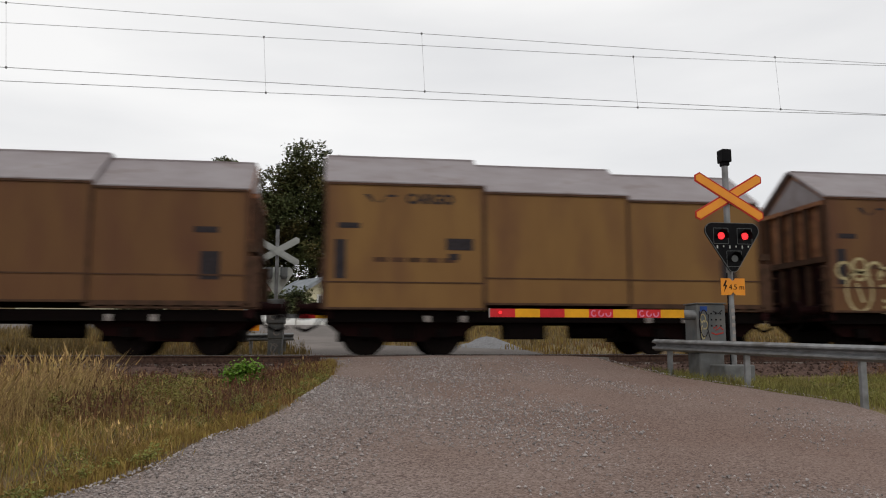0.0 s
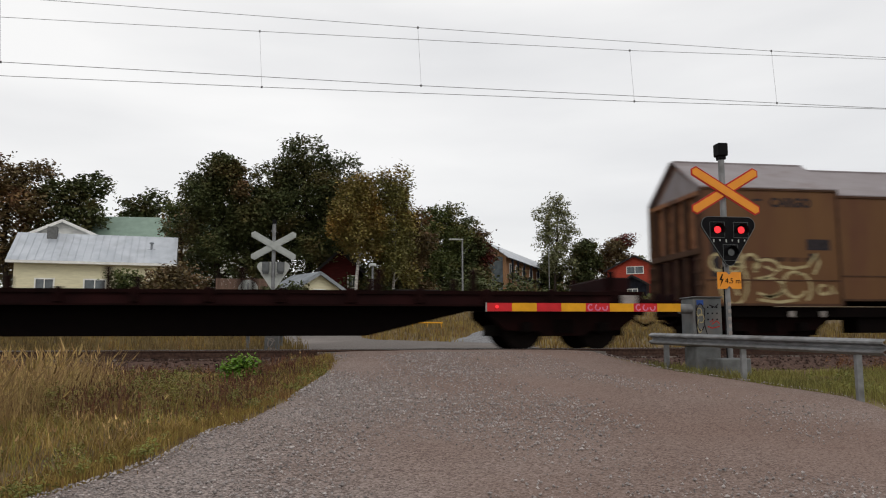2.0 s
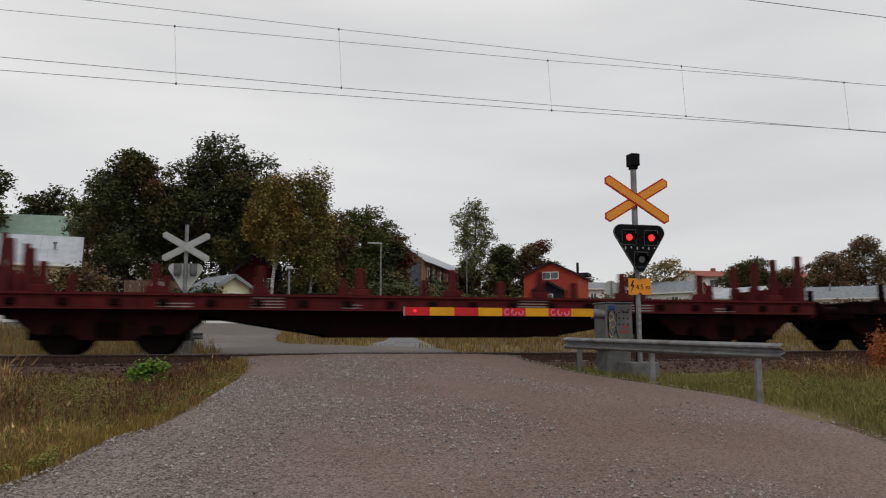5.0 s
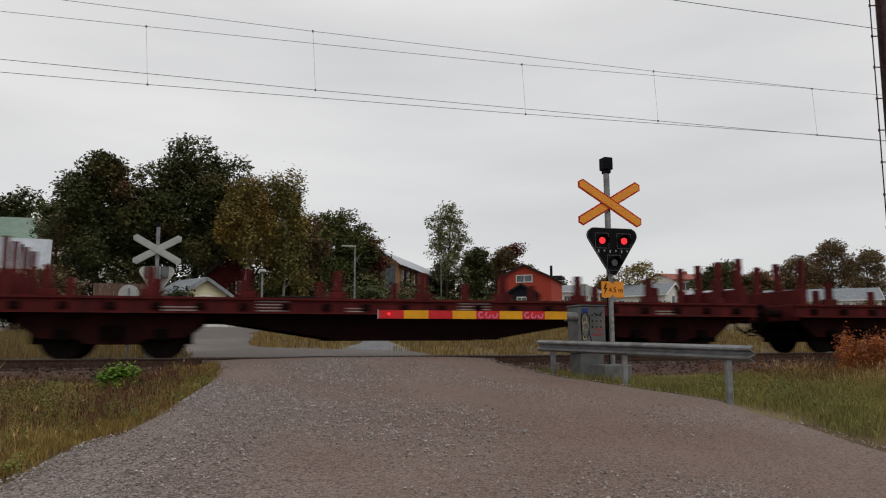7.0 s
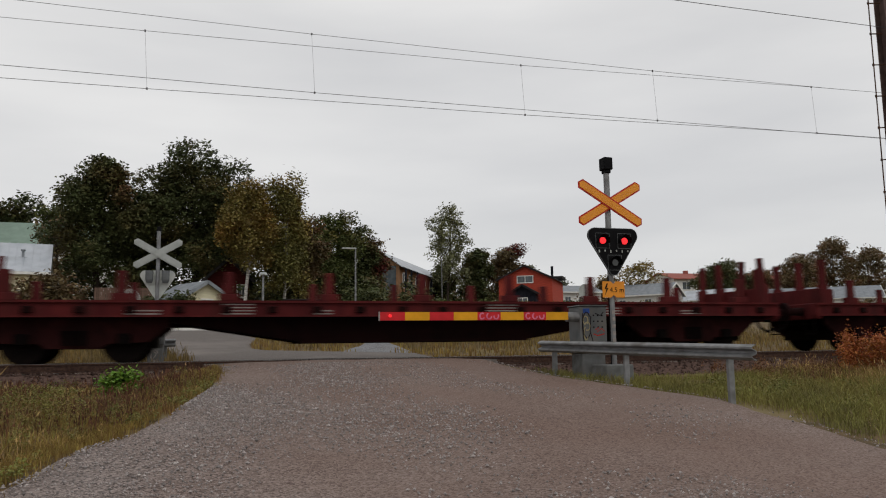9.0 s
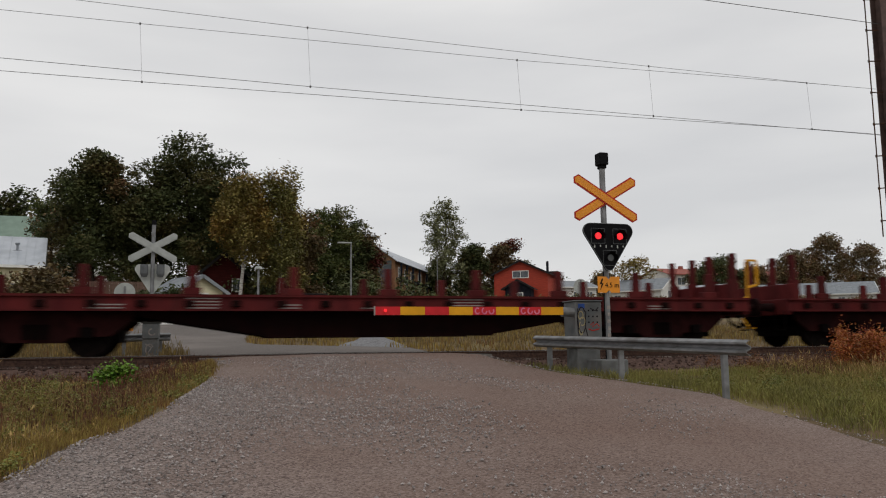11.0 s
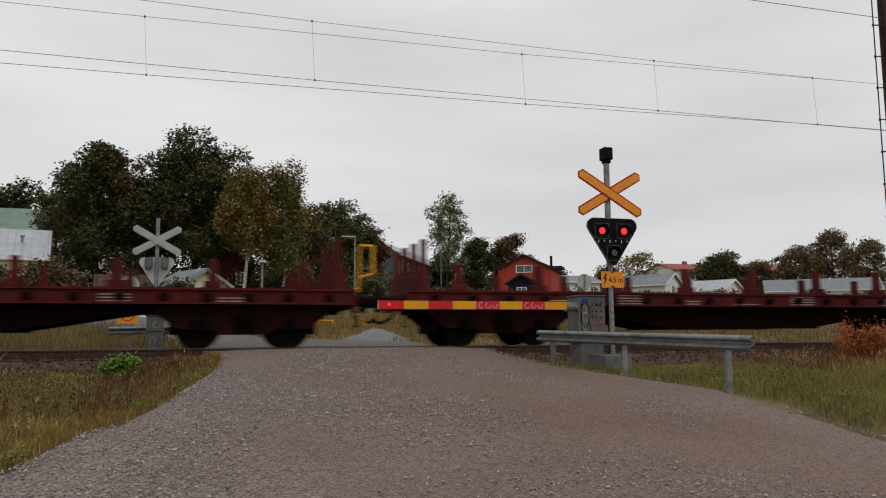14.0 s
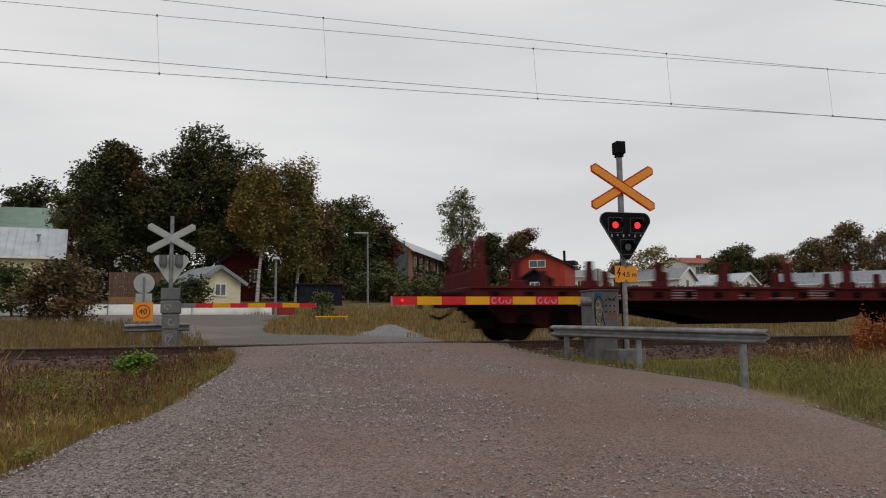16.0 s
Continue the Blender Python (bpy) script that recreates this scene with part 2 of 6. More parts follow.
def part(name, bm, material, parent=None, label="", bevel=0.0, smooth=False, at=None):
    """One bmesh as one mesh object under a thing or a part."""
    ob = new(name, mesh_of(name, bm, material, bevel, smooth))
    if parent:
        ob.parent = parent
    if at is not None:
        ob.matrix_basis = at
    return tagged(ob, label) if label else ob


def thing(name, m, label, category, group="", kind=""):
    ob = new(name)
    ob.empty_display_size = 0.3
    ob.matrix_basis = m
    return tagged(ob, label, category, group, kind)


def B():
    return bmesh.new()


def letters(text, size, material, parent, m, name="lettering", label="", thick=0.002, bold=0.0):
    cu = bpy.data.curves.new(name, "FONT")
    cu.body, cu.size, cu.extrude, cu.offset = text, size, thick, bold
    cu.align_x, cu.align_y = "CENTER", "CENTER"
    tmp = bpy.data.objects.new(name, cu)
    scene.collection.objects.link(tmp)
    bpy.context.view_layer.update()
    me = bpy.data.meshes.new_from_object(tmp.evaluated_get(bpy.context.evaluated_depsgraph_get()))
    bpy.data.objects.remove(tmp)
    me.materials.clear()
    me.materials.append(material)
    ob = new(name, me)
    ob.parent, ob.matrix_basis = parent, m
    return tagged(ob, label) if label else ob


# ------------------------------------------------------------ the lie of the land
RAIL_Z, TRACK_Y, GAUGE = 1.32, 18.4, 1.524
PROFILE = [(-400, -2.5), (-60, -1.6), (-12, -0.7), (0, 0.0), (8, 0.62), (16.2, 1.27), (20.8, 1.27), (25, 1.5), (36, 2.25),
           (42, 2.66), (50, 3.45), (60, 4.2), (90, 6.2), (120, 8.0), (150, 9.5), (220, 15.0), (400, 27), (1500, 60), (4000, 90)]
ROAD_L = [(-40, -6.5), (-10, -4.6), (3, -3.6), (5.0, -2.6), (5.9, -2.12), (6.4, -1.82), (7.1, -1.54), (8.1, -1.34), (8.6, -1.04), (10, -0.66),
          (12.4, -0.14), (14.5, 0.08), (16.4, 0.05)]
ROAD_R = [(-40, 5.5), (-10, 6.2), (3, 6.4), (6.4, 6.62), (7.9, 6.9), (9.6, 7.1), (10.5, 6.9), (11.5, 6.5), (12.6, 6.1), (14.1, 5.9), (16.4, 5.9)]
FAR_L = [(20.4, -0.2), (23, -0.6), (26, -1.4), (30, -3.0), (34, -7.0), (36.5, -40.0), (41.5, -60)]
FAR_R = [(20.4, 6.2), (23.2, 6.2), (24.4, 4.2), (25.6, 1.9), (27, 1.35), (30, 1.5), (36, 2.2), (41.5, 4.5)]


def interp(table, v):
    if v <= table[0][0]:
        return table[0][1]
    for (a, p), (b, q) in zip(table, table[1:]):
        if v <= b:
            return p + (q - p) * (v - a) / (b - a)
    return table[-1][1]


def road_z(y):
    return interp(PROFILE, y)


def on_road(x, y):
    if y < 16.4:
        return interp(ROAD_L, y) < x < interp(ROAD_R, y)
    if y < 20.4:
        return -0.1 < x < 6.0
    return y < 41.5 and interp(FAR_L, y) < x < interp(FAR_R, y)


def ground_z(x, y):
    """Height of the ground sheet: the road's profile, lower beside it, with shallow unevenness."""
    z = road_z(y)
    side = max(0.0, min(1.0, (max(interp(ROAD_L, min(y, 16.4)) - x, x - interp(ROAD_R, min(y, 16.4)))) / 1.6))
    near = max(0.0, 1 - abs(y - 17.5) / 9.0)
    z -= 0.42 * side * near + 0.05
    if abs(y) < 150 and abs(x) < 200:
        z += 0.05 * side * noise.noise((x * 0.5, y * 0.5, 3.0))
    return z


def build_ground():
    xs = np.concatenate([[-3500, -1200, -500, -220, -120, -70, -45], np.arange(-30, 40, 0.8), [46, 60, 80, 120, 200, 400, 1000, 3500]])
    ys = np.concatenate([[-3000, -800, -200, -60, -25, -12], np.arange(-6, 50, 0.8), [54, 60, 70, 80, 95, 115, 140, 200, 400, 1000, 4000]])
    verts = [(float(x), float(y), ground_z(float(x), float(y))) for y in ys for x in xs]
    n = len(xs)
    faces = [(j * n + i, j * n + i + 1, (j + 1) * n + i + 1, (j + 1) * n + i) for j in range(len(ys) - 1) for i in range(n - 1)]
    me = bpy.data.meshes.new("ground")
    me.from_pydata(verts, [], faces)
    me.materials.append(M["soil"])
    for p in me.polygons:
        p.use_smooth = True
    tagged(new("ground", me), "uneven grassy ground with brown soil", "ground", kind="structure")


def strip_road(name, left, right, ys, material, lift, label, crown=0.05, wob=0.15):
    verts, faces, nx = [], [], 28
    for y in ys:
        l, r = interp(left, y), interp(right, y)
        l += wob * noise.noise((y * 0.9, 1.3, 0)) + wob * 0.6 * noise.noise((y * 3.1, 4.3, 0))
        r += wob * noise.noise((y * 0.9, 7.3, 0)) + wob * 0.6 * noise.noise((y * 3.1, 9.3, 0))
        for i in range(nx + 1):
            u = i / nx
            x = l + (r - l) * u
            z = road_z(y) + lift + crown * (1 - (2 * u - 1) ** 4) + 0.012 * noise.noise((x * 1.1, y * 1.1, 0))
            if i in (0, nx):
                z = road_z(y) - 0.1
            verts.append((x, y, z))
    for j in range(len(ys) - 1):
        for i in range(nx):
            a = j * (nx + 1) + i
            faces.append((a, a + 1, a + nx + 2, a + nx + 1))
    me = bpy.data.meshes.new(name)
    me.from_pydata(verts, [], faces)
    me.materials.append(material)
    for p in me.polygons:
        p.use_smooth = True
    return tagged(new(name, me), label, "road", kind="structure")


build_ground()
strip_road("road", ROAD_L, ROAD_R, [float(v) for v in np.concatenate([np.arange(-40, 2, 2.0), np.arange(2, 16.3, 0.2), [16.3, 16.4]])],
           M["gravel"], -0.01, "grey gravel road rising to the level crossing", 0.06, 0.07)
strip_road("far_road", FAR_L, FAR_R, [float(v) for v in np.arange(20.42, 41.5, 0.4)], M["asphalt"], 0.0,
           "worn grey asphalt road beyond the crossing", 0.04, 0.1)


def crossing_deck():
    """Asphalt between and beside the rails, with gaps for the rail heads."""
    near, far = TRACK_Y - GAUGE / 2, TRACK_Y + GAUGE / 2
    for y0, y1 in ((16.3, near - 0.06), (near + 0.1, far - 0.1), (far + 0.06, 20.6)):
        bm = B()
        n = 24
        for k in range(n):
            x0, x1 = -0.1 + 6.15 * k / n, -0.1 + 6.15 * (k + 1) / n
            box(bm, x0, x1, y0, y1, 0.9, RAIL_Z - (0.045 if y0 < 17 else 0.015) + 0.008 * noise.noise((x0 * 2, y0, 0)))
        bmesh.ops.remove_doubles(bm, verts=bm.verts[:], dist=0.0005)
        tagged(part("crossing_deck", bm, M["asphalt"]), "cracked asphalt of the level crossing beside the rail", "road", kind="structure")


crossing_deck()


def build_track():
    prof = [(-0.075, 0), (0.075, 0), (0.075, 0.012), (0.012, 0.03), (0.012, 0.13), (0.036, 0.14), (0.036, 0.172), (-0.036, 0.172),
            (-0.036, 0.14), (-0.012, 0.13), (-0.012, 0.03), (-0.075, 0.012)]
    track = thing("railway_track", Matrix(), "single railway track with rusty rails on brown ballast", "railway track", kind="structure")
    for s in (-1, 1):
        bm = B()
        yc = TRACK_Y + s * GAUGE / 2
        prism(bm, [(yc + u, RAIL_Z - 0.176 + v) for u, v in prof], "x", -160, 260)
        rail = part("rail", bm, M["rail"], track)
        bm = B()
        box(bm, -160, 260, yc - 0.03, yc + 0.03, RAIL_Z - 0.003, RAIL_Z + 0.001)
        part("running_surface", bm, M["railtop"], rail, "polished rail head")
    sl = B()
    box(sl, -0.13, 0.13, TRACK_Y - 1.3, TRACK_Y + 1.3, RAIL_Z - 0.36, RAIL_Z - 0.18)
    me = mesh_of("sleeper", sl, M["sleeper"], 0.02)
    for k in range(-50, 80):
        ob = new("sleeper", me)
        ob.parent = track
        ob.location = (k * 0.61, 0, 0)
    # ballast bed and loose stones on it
    bm = B()
    w0, w1, zt, zb = 1.75, 3.1, RAIL_Z - 0.21, RAIL_Z - 0.75
    prism(bm, [(TRACK_Y - w1, zb), (TRACK_Y + w1, zb), (TRACK_Y + w0, zt), (TRACK_Y - w0, zt)], "x", -160, 260)
    tagged(part("ballast_bed", bm, M["ballast"]), "brown crushed stone ballast under the track", "ballast", kind="structure")
    rng = np.random.default_rng(5)
    verts, faces = [], []
    for _ in range(16000):
        x = rng.uniform(-14, 26)
        if -0.6 < x < 6.5:
            continue
        v = rng.uniform(-2.9, 2.9)
        z = zt if abs(v) < w0 else zt - (abs(v) - w0) / (w1 - w0) * (zt - zb)
        r = rng.uniform(0.022, 0.05)
        c = np.array([x, TRACK_Y + v, z + r * 0.3])
        i = len(verts)
        for d in ((1, 0, 0), (-1, 0, 0), (0, 1, 0), (0, -1, 0), (0, 0, 1), (0, 0, -1)):
            verts.append(tuple(c + np.array(d) * r * rng.uniform(0.6, 1.2, 3) + rng.uniform(-r, r, 3) * 0.35))
        for f in ((0, 2, 4), (2, 1, 4), (1, 3, 4), (3, 0, 4), (2, 0, 5), (1, 2, 5), (3, 1, 5), (0, 3, 5)):
            faces.append(tuple(i + k for k in f))
    me = bpy.data.meshes.new("ballast_stones")
    me.from_pydata(verts, [], faces)
    me.materials.append(M["ballast"])
    tagged(new("ballast_stones", me), "loose brown ballast stones beside the rails", "ballast", kind="stuff")


build_track()


# ------------------------------------------------------------ the train
# a wagon's own space: x along the track, 0 at its middle, z 0 on the rail head, -y towards the road
def bogie(parent, x, base, paint=None):
    bg = new("bogie")
    bg.parent, bg.location = parent, (x, 0, 0)
    bm = B()
    for s in (-1, 1):
        y = s * 1.02
        h = base / 2
        prism(bm, [(-h - 0.85, 0.74), (-h - 0.85, 0.92), (h + 0.85, 0.92), (h + 0.85, 0.74), (h + 0.45, 0.42), (h - 0.3, 0.4), (0.5, 0.3),
                   (-0.5, 0.3), (-h + 0.3, 0.4), (-h - 0.45, 0.42)], "y", y - 0.06, y + 0.06)
    box(bm, -0.3, 0.3, -1.02, 1.02, 0.5, 0.72)
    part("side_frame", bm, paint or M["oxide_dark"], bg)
    for s in (-1, 1):
        for k in (-1, 1):
            bm = B()
            xx = k * base / 2
            box(bm, xx - 0.13, xx + 0.13, s * 1.12 - 0.1, s * 1.12 + 0.1, 0.36, 0.6)
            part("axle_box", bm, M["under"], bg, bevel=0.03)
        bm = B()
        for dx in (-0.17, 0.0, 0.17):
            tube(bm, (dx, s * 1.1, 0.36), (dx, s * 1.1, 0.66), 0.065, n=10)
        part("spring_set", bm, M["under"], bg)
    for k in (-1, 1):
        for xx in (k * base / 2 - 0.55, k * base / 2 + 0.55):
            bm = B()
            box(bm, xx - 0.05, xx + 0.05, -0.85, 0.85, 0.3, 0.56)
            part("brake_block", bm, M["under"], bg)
    return bg


def wheelset(parent, x, spins):
    """Two wheels on an axle, turning about the axle."""
    ws = new("wheelset")
    ws.parent, ws.location = parent, (x, 0, 0.46)
    bm = B()
    tube(bm, (0, -1.05, 0), (0, 1.05, 0), 0.08, n=12)
    part("axle", bm, M["wheel"], ws)
    for s in (-1, 1):
        bm = B()
        y0, y1 = s * 0.715, s * 0.85
        tube(bm, (0, y0, 0), (0, y1, 0), 0.46, 0.455, n=36)
        tube(bm, (0, s * 0.69, 0), (0, y0, 0), 0.488, 0.488, n=36)
        tube(bm, (0, y1, 0), (0, y1 + s * 0.035, 0), 0.15, 0.12, n=16)
        for a in range(4):
            c, d = math.cos(a * math.pi / 2), math.sin(a * math.pi / 2)
            tube(bm, (0.27 * c, y1 - s * 0.02, 0.27 * d), (0.27 * c, y1 + s * 0.012, 0.27 * d), 0.05, n=10)
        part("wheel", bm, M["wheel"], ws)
    spins.append(ws)


def buffers(parent, half, z=1.05, pale=False):
    for e in (-1, 1):
        for s in (-1, 1):
            bm = B()
            tube(bm, (e * half, s * 0.88, z), (e * (half + 0.36), s * 0.88, z), 0.115, 0.1, n=14)
            tube(bm, (e * (half + 0.36), s * 0.88, z), (e * (half + 0.58), s * 0.88, z), 0.075, n=12)
            tube(bm, (e * (half + 0.56), s * 0.88, z), (e * (half + 0.62), s * 0.88, z), 0.24, 0.22, n=20)
            part("buffer", bm, M["flatdark"], parent)
        bm = B()
        beam(bm, (e * half, 0, z - 0.02), (e * (half + 0.35), 0, z - 0.02), 0.12, 0.14)
        beam(bm, (e * (half + 0.3), 0, z - 0.04), (e * (half + 0.68), 0, z - 0.1), 0.08, 0.1)
        tube(bm, (e * (half + 0.42), -0.1, z - 0.18), (e * (half + 0.42), 0.1, z - 0.18), 0.07, n=10)
        part("coupling", bm, M["under"], parent, "near-black screw coupling with shade in its colour")
        bm = B()
        pts = [(e * (half + 0.02), -0.42, z - 0.1), (e * (half + 0.2), -0.42, z - 0.4), (e * (half + 0.45), -0.4, z - 0.52), (e * (half + 0.66), -0.4, z - 0.42)]
        for a, b in zip(pts, pts[1:]):
            tube(bm, a, b, 0.032, n=8)
        part("brake_hose", bm, M["markwhite"] if pale else M["under"], parent, "hanging brake hose")


def hood_profile(w, eave, ridge, z0):
    return [(-w, z0), (-w, eave), (-w + 0.06, eave + 0.05), (-0.12, ridge), (0.12, ridge), (w - 0.06, eave + 0.05), (w, eave), (w, z0)]


def hood(parent, x0, x1, w, eave, ridge, z0, paint):
    """One telescopic hood section: shell in side walls and roof, with ribs and a lower seam."""
    body = new("hood_section")
    body.parent = parent
    t = 0.04
    for s in (-1, 1):
        bm = B()
        box(bm, x0, x1, *sorted((s * w, s * (w - t))), z0, eave)
        part("side_wall", bm, paint, body)
        bm = B()
        prism(bm, [(s * (w + 0.015), eave), (s * (w + 0.015), eave + 0.05), (s * 0.1, ridge), (s * 0.1, ridge - 0.05), (s * (w - t), eave)], "x", x0, x1)
        part("roof_panel", bm, M["hoodroof"], body, "dull grey roof panel with rust streaks")
        bm = B()
        box(bm, x0 + 0.02, x1 - 0.02, *sorted((s * (w + 0.028), s * w)), eave - 0.03, eave + 0.02)
        part("eave_rail", bm, M["hooddark"], body)
        bm = B()
        box(bm, x0 + 0.02, x1 - 0.02, *sorted((s * (w + 0.012), s * w)), z0 + 0.58, z0 + 0.61)
        box(bm, x0 + 0.02, x1 - 0.02, *sorted((s * (w + 0.02), s * w)), z0, z0 + 0.05)
        part("seam", bm, M["hooddark"], body)
        for xx in (x0, x1 - 0.07):
            bm = B()
            box(bm, xx, xx + 0.07, *sorted((s * (w + 0.025), s * w)), z0, eave)
            part("edge_post", bm, M["hooddark"], body, bevel=0.01)
    bm = B()
    box(bm, x0 + 0.02, x1 - 0.02, -0.14, 0.14, ridge - 0.03, ridge + 0.02)
    part("ridge_cap", bm, M["hoodroof"], body)
    return body


def covered_wagon(m, paint, spray, label, spins):
    wg = thing("covered_wagon", m, label, "freight wagon", "covered wagons of the train")
    half = 5.12
    z0 = 0.98
    specs = [(-half - 0.05, -1.62, 1.45, 3.74, 4.66), (-1.66, 1.78, 1.40, 3.62, 4.54), (1.72, half - 0.12, 1.36, 3.53, 4.42)]
    for x0, x1, w, ev, rd in specs:
        hood(wg, x0, x1, w, ev, rd, z0 if x1 < half - 0.2 and x0 < -2 else z0 + 0.12, paint)
    # end walls with ribs
    for e, (w, ev, rd) in ((-1, (1.44, 3.74, 4.66)), (1, (1.35, 3.53, 4.42))):
        bm = B()
        xa, xb = sorted((e * (half - 0.1), e * (half - 0.16)))
        prism(bm, hood_profile(w - 0.05, ev - 0.02, rd - 0.06, 0.98), "x", xa, xb)
        end = part("end_wall", bm, M["rust"], wg, "rusty orange end wall with dark ribs")
        bm = B()
        xa, xb = sorted((e * (half - 0.1), e * (half - 0.07)))
        box(bm, xa, xb, -w + 0.12, w - 0.12, 1.0, 2.18)
        part("lower_panel", bm, M["flatdark"], end, "sooty lower end panel")
        for yy in (-1.18, -0.55, 0.0, 0.55, 1.18):
            bm = B()
            top = ev - 0.12
            xa, xb = sorted((e * (half - 0.1), e * (half + 0.02)))
            box(bm, xa, xb, yy - 0.06, yy + 0.06, 1.0, top)
            part("rib", bm, M["hooddark"], end, bevel=0.015)
        bm = B()
        xa, xb = sorted((e * (half - 0.1), e * (half - 0.085)))
        prism(bm, [(-w + 0.22, ev + 0.0), (0, rd - 0.16), (w - 0.22, ev + 0.0)], "x", xa, xb)
        part("gable_panel", bm, M["hoodroof"], end, "pale grey gable panel")
        bm = B()
        xa, xb = sorted((e * (half - 0.1), e * (half + 0.03)))
        box(bm, xa, xb, -w + 0.1, w - 0.1, ev - 0.14, ev - 0.04)
        part("top_rib", bm, M["rust"], end)
        bm = B()
        xa, xb = sorted((e * (half - 0.1), e * (half + 0.06)))
        box(bm, xa, xb, -1.4, 1.4, 2.2, 2.34)
        part("cross_rib", bm, M["hooddark"], end)
        for s in (-1, 1):
            bm = B()
            xa, xb = sorted((e * (half - 0.12), e * (half + 0.12)))
            box(bm, xa, xb, s * 1.33 - 0.07, s * 1.33 + 0.07, 1.0, 2.1)
            part("corner_post", bm, M["hooddark"], wg, bevel=0.02)
            for zz in (1.15, 1.45, 1.75, 2.05):
                bm = B()
                xa, xb = sorted((e * (half + 0.1), e * (half + 0.14)))
                box(bm, xa, xb, s * 1.28 - 0.25, s * 1.28 + 0.05, zz, zz + 0.03)
                part("rung", bm, M["hooddark"], wg)
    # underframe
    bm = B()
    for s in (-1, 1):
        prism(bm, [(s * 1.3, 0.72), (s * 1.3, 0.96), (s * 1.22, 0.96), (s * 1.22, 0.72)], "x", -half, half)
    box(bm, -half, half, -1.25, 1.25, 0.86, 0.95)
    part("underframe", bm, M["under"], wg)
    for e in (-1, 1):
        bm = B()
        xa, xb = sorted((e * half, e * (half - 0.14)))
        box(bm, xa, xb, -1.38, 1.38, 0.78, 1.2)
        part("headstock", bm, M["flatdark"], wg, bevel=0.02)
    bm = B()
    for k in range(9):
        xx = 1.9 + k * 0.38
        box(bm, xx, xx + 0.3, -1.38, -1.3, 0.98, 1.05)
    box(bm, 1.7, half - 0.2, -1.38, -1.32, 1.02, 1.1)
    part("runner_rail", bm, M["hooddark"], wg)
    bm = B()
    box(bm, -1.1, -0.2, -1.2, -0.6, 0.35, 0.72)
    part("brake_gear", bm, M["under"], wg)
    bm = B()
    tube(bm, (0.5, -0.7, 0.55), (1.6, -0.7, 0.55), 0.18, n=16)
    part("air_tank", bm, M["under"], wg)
    for xx in (-2.9, -2.1, 2.2, 3.1):
        bm = B()
        box(bm, xx - 0.06, xx + 0.06, -1.36, -1.3, 0.72, 0.86)
        part("lashing_eye", bm, M["markwhite"], wg)
    for x in (-3.38, 3.38):
        bogie(wg, x, 1.7)
        for k in (-1, 1):
            wheelset(wg, x + k * 0.85, spins)
    buffers(wg, half)
    # side markings
    w = 1.45
    for x0, x1, z0_, z1_ in ((-half + 0.25, -half + 0.72, 2.75, 2.87), (-2.5, -1.9, 2.3, 2.56), (-2.45, -2.22, 2.08, 2.22),
                             (-half + 0.18, -half + 0.42, 1.65, 2.5)):
        bm = B()
        box(bm, x0, x1, -w - 0.005, -w + 0.002, z0_, z1_)
        part("marking_panel", bm, M["markdark"], wg, "dark stencilled data panel")
    for x0, x1, z0_, z1_ in ((3.85, 4.35, 2.6, 2.73), (4.0, 4.4, 1.6, 2.2)):
        bm = B()
        box(bm, x0, x1, -1.365, -1.357, z0_, z1_)
        part("marking_panel", bm, M["markdark"], wg)
    bm = B()
    for k in range(5):
        box(bm, -4.1 + k * 0.38, -3.8 + k * 0.38, -w - 0.004, -w + 0.002, 2.02, 2.12)
    part("lettering", bm, M["hooddark"], wg, "illegible faded stencil bars")
    letters("CARGO", 0.3, M["markdark"], wg, pose(-2.86, -w - 0.006, 3.42, 90, 0, 0), bold=0.012)
    bm = B()
    prism(bm, [(-4.32, 3.51), (-4.2, 3.51), (-4.08, 3.36), (-4.12, 3.33)], "y", -w - 0.006, -w)
    prism(bm, [(-4.02, 3.33), (-3.95, 3.33), (-3.8, 3.51), (-3.6, 3.51), (-3.6, 3.46), (-3.84, 3.46)], "y", -w - 0.006, -w)
    part("emblem", bm, M["markdark"], wg, "dark abstract operator emblem")
    if spray:
        graffiti(wg, w)
    return wg


def stroke(bm, pts, r, y):
    """A flat painted stroke along 2D points on the wagon side."""
    last = None
    for k, (u, v) in enumerate(pts):
        a = pts[max(k - 1, 0)]
        b = pts[min(k + 1, len(pts) - 1)]
        d = Vector((b[0] - a[0], b[1] - a[1]))
        d = d.normalized() if d.length else Vector((1, 0))
        nrm = Vector((-d.y, d.x)) * r
        pair = (bm.verts.new((u + nrm.x, y, v + nrm.y)), bm.verts.new((u - nrm.x, y, v - nrm.y)))
        if last:
            bm.faces.new((last[0], last[1], pair[1], pair[0]))
        last = pair


def arc(cx, cz, rx, rz, a0, a1, n=14):
    return [(cx + rx * math.cos(radians(a0 + (a1 - a0) * k / n)), cz + rz * math.sin(radians(a0 + (a1 - a0) * k / n))) for k in range(n + 1)]


